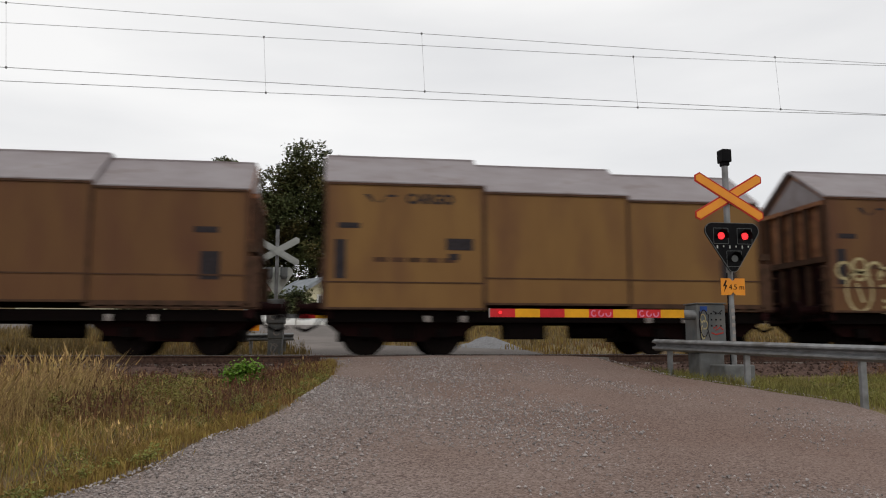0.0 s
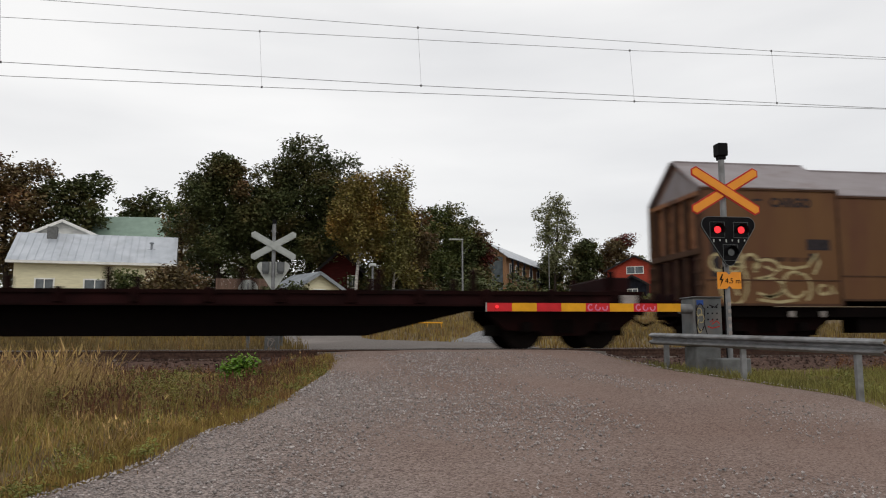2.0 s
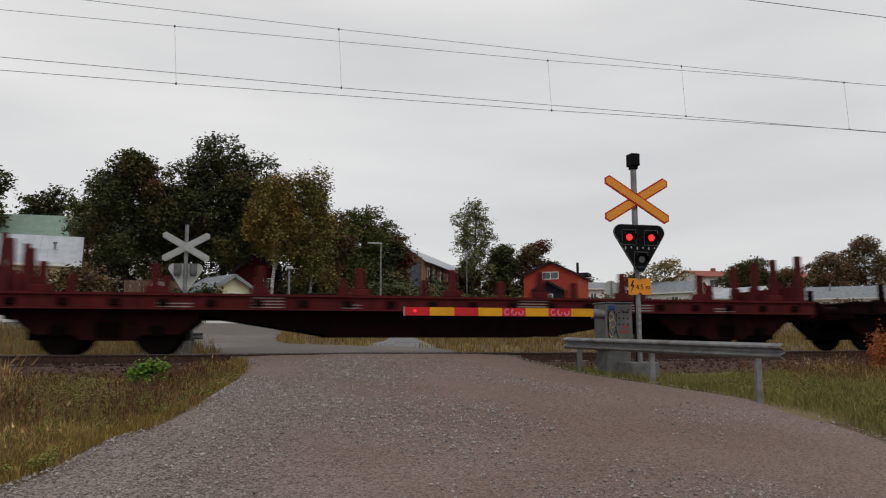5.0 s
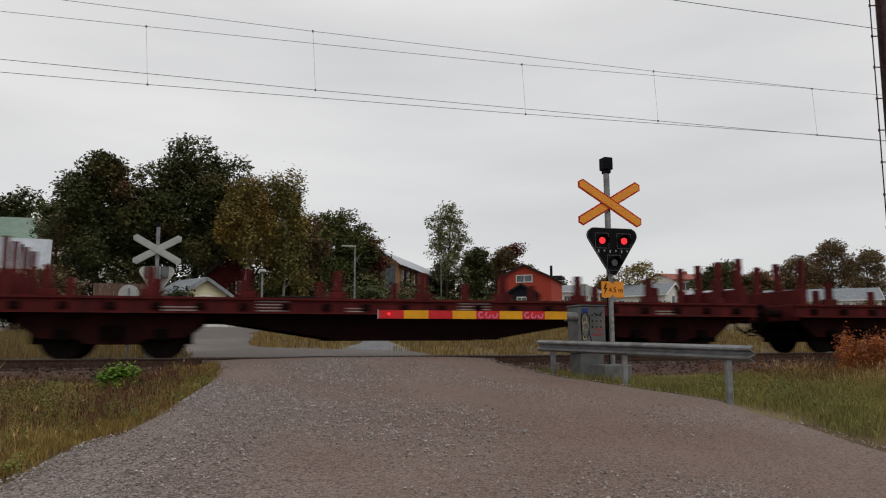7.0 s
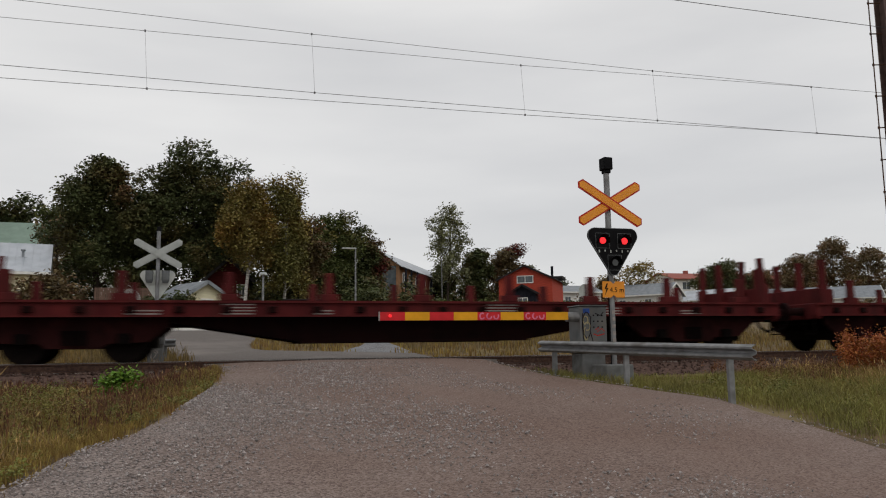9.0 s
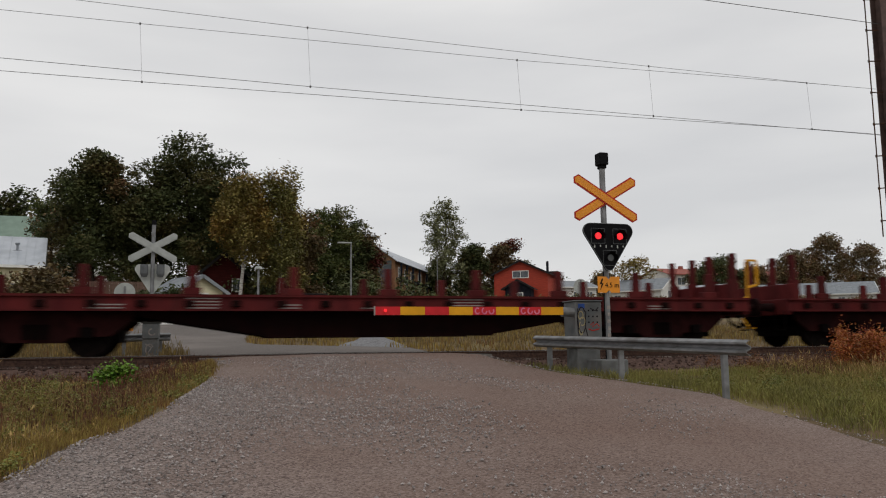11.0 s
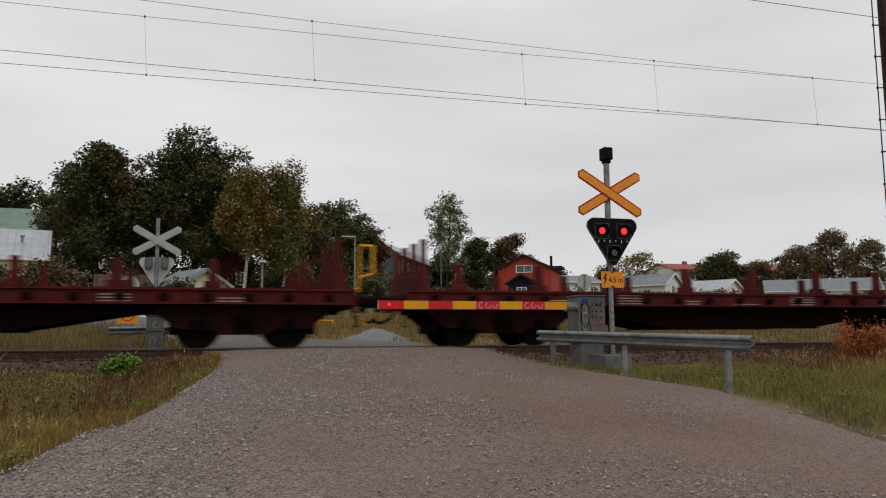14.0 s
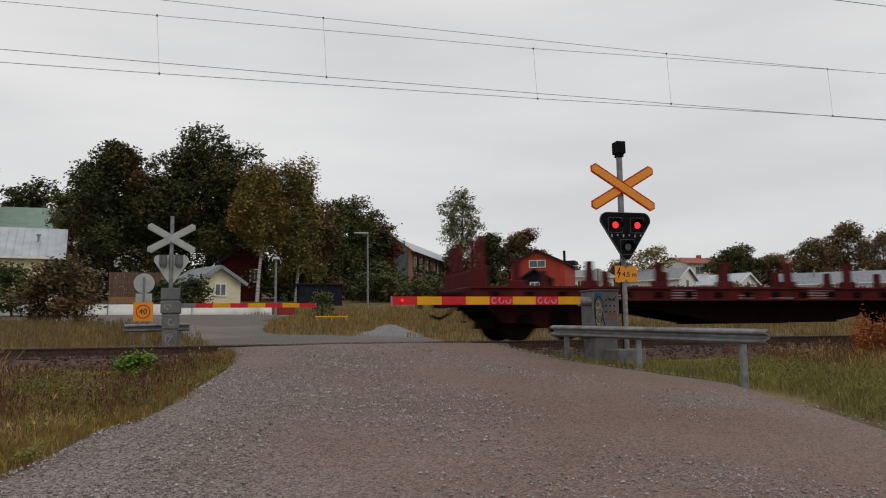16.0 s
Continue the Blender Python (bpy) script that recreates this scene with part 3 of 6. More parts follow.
def graffiti(wg, w):
    """Pale bubble strokes, no legible words."""
    shapes = [arc(-4.66, 1.98, 0.2, 0.2, 0, 360), arc(-4.26, 2.1, 0.17, 0.17, 0, 360), arc(-4.3, 1.5, 0.34, 0.5, 0, 360), arc(-4.28, 1.84, 0.14, 0.08, 0, 360),
              [(-4.36, 1.68), (-4.28, 1.42), (-4.2, 1.22)], arc(-3.86, 1.98, 0.2, 0.2, -60, 220), arc(-3.45, 1.86, 0.32, 0.2, -20, 210),
              [(-3.75, 1.6), (-3.4, 1.66), (-3.2, 1.78), (-3.5, 1.9)], arc(-3.4, 1.4, 0.34, 0.22, -120, 120), [(-3.7, 1.28), (-3.4, 1.18), (-3.1, 1.3)],
              [(-3.1, 1.9), (-2.75, 1.86), (-2.4, 1.92), (-2.15, 2.22), (-2.1, 2.0), (-2.25, 1.72)], arc(-2.75, 1.48, 0.3, 0.3, 60, 330),
              arc(-2.6, 1.4, 0.26, 0.34, -60, 110), arc(-2.05, 1.36, 0.1, 0.11, 40, 330), [(-1.9, 1.24), (-1.82, 1.46), (-1.72, 1.26)], [(-3.7, 1.12), (-3.2, 1.06), (-2.7, 1.12)]]
    for s in shapes:
        bm = B()
        stroke(bm, [(u - 0.1, v) for u, v in s], 0.034, -w - 0.006)
        part("spray_stroke", bm, M["spray"], wg, "pale sprayed outline stroke")


def flat_wagon(m, spins):
    """The long dark flat wagon behind the covered ones."""
    wg = thing("flat_wagon", m, "long sooty flat wagon with empty deck and low stanchions", "freight wagon")
    half = 10.35
    bm = B()
    for s in (-1, 1):
        ya, yb = sorted((s * 1.42, s * 1.3))
        prism(bm, [(-half, 0.95), (-half, 1.27), (half, 1.27), (half, 0.95)], "y", ya, yb)
    part("side_sill", bm, M["flatdark"], wg)
    bm = B()
    box(bm, -half, half, -1.3, 1.3, 1.12, 1.22)
    part("deck", bm, M["under"], wg)
    bm = B()
    for s in (-1, 1):
        ya, yb = sorted((s * 1.0, s * 0.94))
        prism(bm, [(-half + 3.6, 0.95), (-half + 6.2, 0.32), (half - 6.2, 0.32), (half - 3.6, 0.95), (half - 3.6, 1.12), (-half + 3.6, 1.12)], "y", ya, yb)
    part("belly_beam", bm, M["under"], wg)
    bm = B()
    for s in (-1, 1):
        ya, yb = sorted((s * 1.47, s * 1.42))
        box(bm, -half, half, ya, yb, 1.2, 1.28)
        box(bm, -half, half, ya, yb, 0.94, 0.98)
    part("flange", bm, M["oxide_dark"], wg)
    for k in range(14):
        for s in (-1, 1):
            bm = B()
            xx = -half + 0.7 + k * (2 * half - 1.4) / 13
            ya, yb = sorted((s * 1.5, s * 1.42))
            box(bm, xx - 0.09, xx + 0.09, ya, yb, 1.0, 1.32)
            part("stake_pocket", bm, M["oxide_dark"], wg, bevel=0.015)
    for xx in (-9.3, -6.7, -4.2, -1.3, 1.4, 4.3, 6.4, 9.6):
        for s in (-1, 1):
            bm = B()
            box(bm, xx - 0.07, xx + 0.07, s * 1.33 - 0.06, s * 1.33 + 0.06, 1.2, 1.75)
            part("stanchion", bm, M["oxide_dark"], wg, bevel=0.015)
    bm = B()
    box(bm, half - 0.9, half - 0.3, -1.3, 1.3, 1.22, 1.62)
    part("end_board", bm, M["flatdark"], wg, bevel=0.03)
    for e in (-1, 1):
        bm = B()
        xa, xb = sorted((e * half, e * (half - 0.15)))
        box(bm, xa, xb, -1.4, 1.4, 0.8, 1.26)
        part("headstock", bm, M["flatdark"], wg, bevel=0.02)
    for xx in (8.3, -8.2):
        bm = B()
        box(bm, xx - 0.14, xx + 0.14, -1.49, -1.46, 0.84, 1.0)
        plate = part("warning_plate", bm, M["yellow"], wg, "small yellow plate with black bar")
        bm = B()
        box(bm, xx - 0.07, xx + 0.07, -1.496, -1.489, 0.88, 0.96)
        part("plate_bar", bm, M["black_paint"], plate)
    bm = B()
    box(bm, half - 0.55, half - 0.2, -1.5, -1.42, 0.9, 1.2)
    part("number_panel", bm, M["markwhite"], wg, "pale data panel")
    bm = B()
    box(bm, -4.95, -3.75, -1.25, -0.75, 0.42, 0.95)
    part("tool_box", bm, M["cab"], wg, "grey metal box under the frame", bevel=0.02)
    for z in (1.32, 1.5):
        bm = B()
        box(bm, -3.6, -3.46, -1.5, -1.42, z, z + 0.1)
        part("yellow_catch", bm, M["yellow"], wg)
    for x in (-8.45, 8.55):
        bogie(wg, x, 1.8)
        for k in (-1, 1):
            wheelset(wg, x + k * 0.9, spins)
    buffers(wg, half)
    return wg


def stake_wagon(m, half, label, spins, yellow=False, lean=0):
    """A fish-bellied flat wagon in oxide red with short side stakes and tall end stakes."""
    wg = thing("stake_wagon", m, label, "freight wagon", "stake wagons of the train")
    bm = B()
    for s in (-1, 1):
        ya, yb = sorted((s * 1.44, s * 1.36))
        box(bm, -half, half, ya, yb, 0.93, 1.25)
    part("side_sill", bm, M["oxide"], wg)
    bm = B()
    for s in (-1, 1):
        ya, yb = sorted((s * 1.5, s * 1.44))
        box(bm, -half, half, ya, yb, 1.21, 1.26)
        box(bm, -half, half, ya, yb, 0.92, 0.95)
    part("flange", bm, M["oxide"], wg)
    bm = B()
    n = 40
    for k in range(n):
        x0, x1 = -half + 0.1 + (2 * half - 0.2) * k / n, -half + 0.1 + (2 * half - 0.2) * (k + 1) / n - 0.015
        box(bm, x0, x1, -1.36, 1.36, 1.16, 1.22 + 0.006 * ((k * 7) % 3))
    part("deck_planks", bm, M["hooddark"], wg)
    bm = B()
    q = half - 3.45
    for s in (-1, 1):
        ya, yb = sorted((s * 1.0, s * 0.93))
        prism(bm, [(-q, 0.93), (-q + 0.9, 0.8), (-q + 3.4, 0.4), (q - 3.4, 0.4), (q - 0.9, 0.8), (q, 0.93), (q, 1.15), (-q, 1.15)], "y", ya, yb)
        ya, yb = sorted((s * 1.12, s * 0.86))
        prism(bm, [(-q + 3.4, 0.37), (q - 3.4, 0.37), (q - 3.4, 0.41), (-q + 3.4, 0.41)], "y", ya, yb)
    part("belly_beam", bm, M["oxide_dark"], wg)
    bm = B()
    box(bm, -half + 0.2, half - 0.2, -0.35, 0.35, 0.75, 1.14)
    part("centre_sill", bm, M["under"], wg)
    ns = 9
    for k in range(ns):
        xx = -half + 1.15 + k * (2 * half - 2.3) / (ns - 1)
        for s in (-1, 1):
            bm = B()
            box(bm, xx - 0.2, xx + 0.2, s * 1.4 - 0.1, s * 1.4 + 0.1, 1.24, 1.4)
            prism(bm, [(xx - 0.1, 1.4), (xx + 0.1, 1.4), (xx + 0.075, 1.86), (xx - 0.075, 1.86)], "y", s * 1.4 - 0.07, s * 1.4 + 0.07)
            part("side_stake", bm, M["oxide"], wg, bevel=0.012)
    for k in range(20):
        bm = B()
        xx = -half + 0.6 + k * (2 * half - 1.2) / 19
        box(bm, xx - 0.1, xx + 0.1, -1.52, -1.44, 1.0, 1.14)
        part("rope_hook", bm, M["oxide_dark"], wg, bevel=0.015)
    for xx, n_, w_ in ((-half + 3.3, 2, 0.7), (-half + 5.2, 4, 0.65), (-half + 7.1, 2, 0.4), (-0.6, 1, 0.7), (half - 8.0, 4, 0.75),
                       (half - 5.2, 3, 0.6), (half - 2.9, 2, 0.55)):
        for k in range(n_):
            bm = B()
            box(bm, xx, xx + w_, -1.447, -1.44, 0.97 + k * 0.065, 0.995 + k * 0.065)
            part("marking_bar", bm, M["markwhite"], wg, "faded stencil bar")
    for e in (-1, 1):
        bm = B()
        xa, xb = sorted((e * half, e * (half - 0.16)))
        box(bm, xa, xb, -1.44, 1.44, 0.84, 1.26)
        part("headstock", bm, M["oxide"], wg, bevel=0.02)
        bm = B()
        xa, xb = sorted((e * (half - 0.2), e * (half - 0.28)))
        box(bm, xa, xb, -1.4, 1.4, 1.25, 1.66)
        part("end_board", bm, M["oxide"], wg, bevel=0.015)
        for j, yy in enumerate((-1.3, -0.45, 0.45, 1.3)):
            bm = B()
            xx = e * (half - 0.36)
            t = lean * (0.06 if j % 2 else -0.04)
            beam(bm, (xx, yy, 1.2), (xx + t, yy, 2.42), 0.12, 0.14)
            beam(bm, (xx, yy, 1.2), (xx, yy, 1.75), 0.2, 0.2)
            part("end_stake", bm, M["oxide"], wg)
        bm = B()
        xa = e * (half + 0.05)
        for yy in (-1.36, -1.0):
            tube(bm, (xa, yy, 0.45), (xa, yy, 0.95), 0.016, n=6)
        tube(bm, (xa, -1.36, 0.45), (xa, -1.0, 0.45), 0.016, n=6)
        part("step", bm, M["under"], wg)
    if yellow:
        bm = B()
        xx = half + 0.1
        pts = [(xx, -1.3, 2.25), (xx + 0.3, -1.3, 2.25), (xx + 0.3, -1.3, 1.62), (xx, -1.3, 1.55)]
        for a, b in zip(pts, pts[1:]):
            beam(bm, a, b, 0.05, 0.05)
        beam(bm, (xx, -1.3, 2.25), (xx - 0.02, -1.3, 1.2), 0.035, 0.035)
        beam(bm, (xx - 0.04, -1.3, 1.3), (half - 0.1, -1.3, 1.2), 0.04, 0.04)
        part("grab_frame", bm, M["yellow"], wg, "yellow shunter's grab frame")
        bm = B()
        beam(bm, (half + 0.05, -1.1, 0.75), (half + 0.25, -1.1, 0.5), 0.04, 0.04)
        beam(bm, (half + 0.25, -1.3, 0.5), (half + 0.25, -0.9, 0.5), 0.04, 0.04)
        part("foot_rail", bm, M["yellow"], wg)
    for x in (-half + 2.35, half - 2.35):
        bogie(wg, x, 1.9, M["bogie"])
        for k in (-1, 1):
            wheelset(wg, x + k * 0.95, spins)
    buffers(wg, half)
    return wg


def at_track(x):
    return pose(x, TRACK_Y, RAIL_Z)


# each wagon with the place of its middle along the train, counted back from the rear end of the last covered wagon
SPINS = []
TRAIN = []
for u, paint, spray, label in ((-5.2, M["hood2"], True, "brown covered freight wagon with pale sprayed lettering"),
                               (-16.95, M["hood"], False, "tan covered freight wagon with stepped telescopic hoods"),
                               (-28.8, M["hood2"], True, "weathered brown covered freight wagon with rusty ends")):
    TRAIN.append((covered_wagon(at_track(0), paint, spray, label, SPINS), u))
TRAIN.append((flat_wagon(at_track(0), SPINS), 11.75))
GAPS = [22.65, 43.0, 61.85, 82.1, 102.2, 121.6, 140.0]
for k in range(6):
    a, b = GAPS[k], GAPS[k + 1]
    TRAIN.append((stake_wagon(at_track(0), (b - a) / 2 - 0.6, "oxide red flat wagon with tall end stakes and short side stakes",
                              SPINS, yellow=k in (3, 4, 5), lean=k % 3 - 1), (a + b) / 2))
SPEED = 9.75


LAG = [(0.0, -0.62), (0.5, -0.34), (1.0, -0.06), (1.5, 0.1), (2.0, 0.37), (2.5, 0.38), (3.0, 0.16), (4.0, 0.0)]


def train_x(t):
    """Place of the last covered wagon's rear end: slightly faster at first, then steady."""
    return 3.4 + SPEED * (t - 1.5) + interp(LAG, t)


# ------------------------------------------------------------ crossing equipment
def cross_boards(parent, z, hw, hh, face, edge, back):
    ang = math.atan2(hh, hw)
    L = math.hypot(hw, hh)
    for k, s in enumerate((1, -1)):
        for nm, grow, m, ya in (("edge_plate", 0.0, edge, 0.0), ("board", -0.026, face, -0.008)):
            bm = B()
            w = 0.09 + grow
            l = L + grow
            pts = [(-l, 0.0), (-l + w * 0.6, w), (l - w * 0.6, w), (l, 0.0), (l - w * 0.6, -w), (-l + w * 0.6, -w)]
            prism(bm, pts, "y", -0.012, 0.004)
            bmesh.ops.rotate(bm, verts=bm.verts[:], cent=(0, 0, 0), matrix=Matrix.Rotation(-s * ang, 3, "Y"))
            bmesh.ops.translate(bm, verts=bm.verts[:], vec=(0, -0.075 - 0.018 * k + ya, z))
            part(nm, bm, m, parent, "orange yellow board with red edge" if nm == "board" and face is M["signyellow"] else "")


def rounded_tri(hw, top, bot, r=0.13, n=8):
    c = [(-hw + r, top - r, 90, 215), (0, bot + r * 0.75, 215, 325), (hw - r, top - r, -35, 90)]
    pts = []
    for cx, cz, a0, a1 in c:
        rr = r if cx else r * 0.75
        pts += [(cx + rr * math.cos(radians(a0 + (a1 - a0) * k / n)), cz + rr * math.sin(radians(a0 + (a1 - a0) * k / n))) for k in range(n + 1)]
    return pts


def boom(parent, x_tip, x_end, y, z, h, count, first, sprayed=()):
    """A barrier arm in red and yellow lengths."""
    step = (x_end - x_tip) / count
    for k in range(count):
        bm = B()
        x0 = x_tip + k * step
        box(bm, x0, x0 + step, y - 0.03, y + 0.03, z - h / 2, z + h / 2)
        seg = part("boom_segment", bm, M["red"] if (k % 2 == 0) == first else M["yellow"], parent,
                   "red reflective length" if (k % 2 == 0) == first else "yellow reflective length")
        if k in sprayed:
            for j in range(3):
                bm = B()
                xs = x0 + step * (0.1 + 0.3 * j)
                stroke(bm, arc(xs + step * 0.1, z, step * 0.1, h * 0.36, 50 + 60 * j, 330 + 30 * j, 8), 0.012, y - 0.033)
                part("spray_mark", bm, M["pink"], seg)
    bm = B()
    box(bm, x_tip - 0.012, x_tip, y - 0.034, y + 0.034, z - h / 2 - 0.006, z + h / 2 + 0.006)
    part("end_cap", bm, M["markwhite"], parent)


def near_signal():
    x, y, g = 6.97, 12.75, 0.9
    sg = thing("crossing_signal", pose(x, y, -0.1) @ Matrix.Scale(1.045, 4), "crossing signal with orange yellow cross and red lamps on grey post", "crossing signal")
    bm = B()
    tube(bm, (0, 0, g), (0, 0, 4.62), 0.052, n=16)
    part("post", bm, M["galv"], sg, "galvanised round post")
    for k in range(5):
        bm = B()
        box(bm, -0.03 + 0.01 * (k % 2), 0.03, -0.0575, -0.05, 1.62 + k * 0.12, 1.68 + k * 0.12)
        part("sticker", bm, M["markwhite"], sg)
    bm = B()
    box(bm, -0.085, 0.085, -0.1, 0.1, 4.64, 4.86)
    box(bm, -0.06, 0.06, -0.07, 0.07, 4.58, 4.64)
    part("bell_box", bm, M["black"], sg, "black bell housing", bevel=0.012)
    cross_boards(sg, 4.03, 0.605, 0.36, M["signyellow"], M["signred"], M["signback"])
    bm = B()
    prism(bm, rounded_tri(0.475, 3.58, 2.76), "y", -0.14, -0.1)
    tri = part("lamp_board", bm, M["black"], sg, "black rounded triangular lamp board")
    bmesh_pts = rounded_tri(0.475, 3.58, 2.76)
    bm = B()
    stroke3 = [(u, v) for u, v in bmesh_pts] + [bmesh_pts[0]]
    stroke(bm, stroke3, 0.005, -0.1425)
    part("rim", bm, M["cab"], tri)
    for cx, cz, m, lab in ((-0.2, 3.36, M["lampred_on"], "lit red lens"), (0.22, 3.36, M["lampred_on"], "lit red lens"), (0.02, 2.98, M["lens_off"], "dark white lens")):
        bm = B()
        tube(bm, (cx, -0.14, cz), (cx, -0.16, cz), 0.058, n=24)
        lens = part("lens", bm, m, tri, lab)
        bm = B()
        n = 18
        for k in range(n):
            a0, a1 = math.pi * (k / n) * 1.3 - 0.47, math.pi * ((k + 1) / n) * 1.3 - 0.47
            q = [(cx + 0.105 * math.cos(a), yy, cz + 0.105 * math.sin(a)) for a, yy in ((a0, -0.14), (a1, -0.14), (a1, -0.22), (a0, -0.22))]
            q2 = [(cx + 0.098 * math.cos(a), yy, cz + 0.098 * math.sin(a)) for a, yy in ((a0, -0.14), (a1, -0.14), (a1, -0.22), (a0, -0.22))]
            bm.faces.new([bm.verts.new(p) for p in q])
            bm.faces.new([bm.verts.new(p) for p in q2[::-1]])
        part("visor", bm, M["black"], lens, "black lamp visor")
        q = 0.13
        for pa, pb in (((-q, -q), (q, -q)), ((-q, q), (q, q)), ((-q, -q), (-q, q)), ((q, -q), (q, q))):
            bm = B()
            stroke(bm, [(cx + pa[0], cz + pa[1]), (cx + pb[0], cz + pb[1])], 0.003, -0.144)
            part("frame_line", bm, M["cab"], tri)
    for k in range(6):
        bm = B()
        box(bm, -0.28 + k * 0.11, -0.26 + k * 0.11, -0.146, -0.14, 3.15 + 0.02 * (k % 2), 3.2)
        part("bolt", bm, M["signback"], tri)
    # height plate
    bm = B()
    prism(bm, [(-0.2, 2.38), (-0.2, 2.66), (-0.04, 2.66), (0.01, 2.61), (0.06, 2.66), (0.22, 2.66), (0.22, 2.38), (0.06, 2.38), (0.01, 2.43), (-0.04, 2.38)], "y", -0.08, -0.065)
    pl = part("height_plate", bm, M["signyellow"], sg, "orange yellow plate that reads 4.5 m")
    letters("4.5 m", 0.122, M["black_paint"], pl, pose(0.07, -0.083, 2.51, 90, 0, 0))
    bm = B()
    prism(bm, [(-0.12, 2.63), (-0.17, 2.52), (-0.13, 2.53), (-0.16, 2.42), (-0.09, 2.55), (-0.13, 2.54), (-0.1, 2.62)], "y", -0.084, -0.08)
    part("bolt_symbol", bm, M["black_paint"], pl, "black lightning symbol")
    bm = B()
    box(bm, -0.3, 0.22, -0.28, 0.25, 0.5, 1.24)
    part("footing", bm, M["concrete"], sg, "weathered concrete footing", bevel=0.02)
    bm = B()
    tube(bm, (-0.08, -0.06, 1.2), (-0.08, -0.06, 2.75), 0.012, n=6)
    part("cable", bm, M["black"], sg)

    cb = thing("barrier_machine", pose(6.727, 13.4, -0.15) @ Matrix.Scale(1.085, 4), "grey steel barrier machine cabinet with sprayed marks and red yellow boom", "barrier")
    bm = B()
    box(bm, -0.17, 0.33, -0.22, 0.25, 1.42, 2.22)
    part("cabinet", bm, M["cab"], cb, bevel=0.025)
    bm = B()
    box(bm, -0.185, 0.345, -0.235, 0.265, 2.22, 2.24)
    part("lid", bm, M["cab"], cb, bevel=0.008)
    bm = B()
    box(bm, -0.15, 0.31, -0.225, -0.22, 1.47, 2.17)
    part("door", bm, M["cab"], cb)
    bm = B()
    box(bm, -0.15, 0.29, -0.2, 0.22, 0.7, 1.42)
    part("plinth", bm, M["concrete"], cb, "grey weathered plinth", bevel=0.02)
    for k in range(9):
        bm = B()
        zz = 2.05 - 0.1 * (k // 3)
        box(bm, 0.06 + (k % 3) * 0.08, 0.085 + (k % 3) * 0.08, -0.229, -0.225, zz, zz + 0.025)
        part("vent_hole", bm, M["black"], cb)
    for pts, m in ((arc(-0.08, 1.98, 0.045, 0.07, -60, 250), M["spray"]), (arc(-0.05, 1.88, 0.05, 0.07, -120, 160), M["spray"]),
                   (arc(-0.08, 1.76, 0.035, 0.11, 100, 330), M["spray"]), ([(-0.13, 2.1), (-0.14, 1.85), (-0.12, 1.62)], M["markdark"]),
                   (arc(-0.06, 1.9, 0.075, 0.22, 40, 320), M["markdark"]), ([(0.02, 2.05), (0.0, 1.8), (0.05, 1.6)], M["markdark"]),
                   ([(0.1, 1.82), (0.16, 1.86), (0.13, 1.78), (0.22, 1.84), (0.27, 1.79)], M["signred"]), ([(0.06, 1.75), (0.14, 1.72), (0.27, 1.75)], M["signred"]),
                   ([(0.1, 2.1), (0.2, 2.06), (0.26, 2.12)], M["markdark"])):
        bm = B()
        stroke(bm, pts, 0.009, -0.231)
        part("spray_mark", bm, m, cb, "sprayed tag stroke")
    bm = B()
    box(bm, -0.12, 0.0, -0.2305, -0.226, 2.1, 2.18)
    part("sticker", bm, mat("blue_sticker", (0.03, 0.08, 0.3), None, 0.5), cb)
    bm = B()
    tube(bm, (-0.38, -0.12, 2.04), (-0.16, -0.12, 2.04), 0.08, n=16)
    part("boom_clamp", bm, M["galv"], cb)
    boom(cb, 2.56 - 6.2, 5.8 - 6.2, -0.2, 2.055, 0.132, 8, True, (4, 6))
    bm = B()
    tube(bm, (2.72 - 6.2, -0.26, 2.06), (2.72 - 6.2, -0.228, 2.06), 0.024, n=12)
    part("boom_lamp", bm, M["lampred_on"], cb, "small red boom lamp")


def w_beam(parent, p, q, z0, z1, h=0.215):
    """A corrugated guard rail beam from p to q."""
    p, q = Vector((*p, z0)), Vector((*q, z1))
    d = (q - p).normalized()
    side = Vector((d.y, -d.x, 0)).normalized()
    prof = [(0.0, 0.0), (0.02, 0.0), (0.085, 0.05), (0.085, 0.085), (0.0, 0.13), (0.0, 0.17), (0.085, 0.215), (0.085, 0.25), (0.02, 0.3), (0.0, 0.3)]
    bm = B()
    n = 14
    rows = []
    for k in range(n + 1):
        c = p.lerp(q, k / n)
        flare = 1.0
        rows.append([bm.verts.new(c + side * (u * flare) + Vector((0, 0, -h + v * h / 0.3))) for u, v in prof])
    for a, b in zip(rows, rows[1:]):
        for i in range(len(prof) - 1):
            bm.faces.new((a[i], a[i + 1], b[i + 1], b[i]))
    ob = part("beam", bm, M["galv"], parent, "corrugated galvanised beam")
    so = ob.modifiers.new("thick", "SOLIDIFY")
    so.thickness = 0.012


def guard_rail(name, a, b, za, zb, posts, label, cap=True):
    gr = thing(name, Matrix(), label, "guard rail")
    w_beam(gr, a, b, za, zb)
    d = (Vector(b) - Vector(a)).normalized()
    side = Vector((d.y, -d.x))
    for t in posts:
        px, py = a[0] + (b[0] - a[0]) * t, a[1] + (b[1] - a[1]) * t
        bm = B()
        zt = za + (zb - za) * t - 0.04
        box(bm, px - 0.045, px + 0.045, py - 0.03, py + 0.03, ground_z(px, py) - 0.3, zt)
        part("post", bm, M["galv"], gr, bevel=0.006, at=pose(-side.x * 0.05, -side.y * 0.05, 0))
    return gr


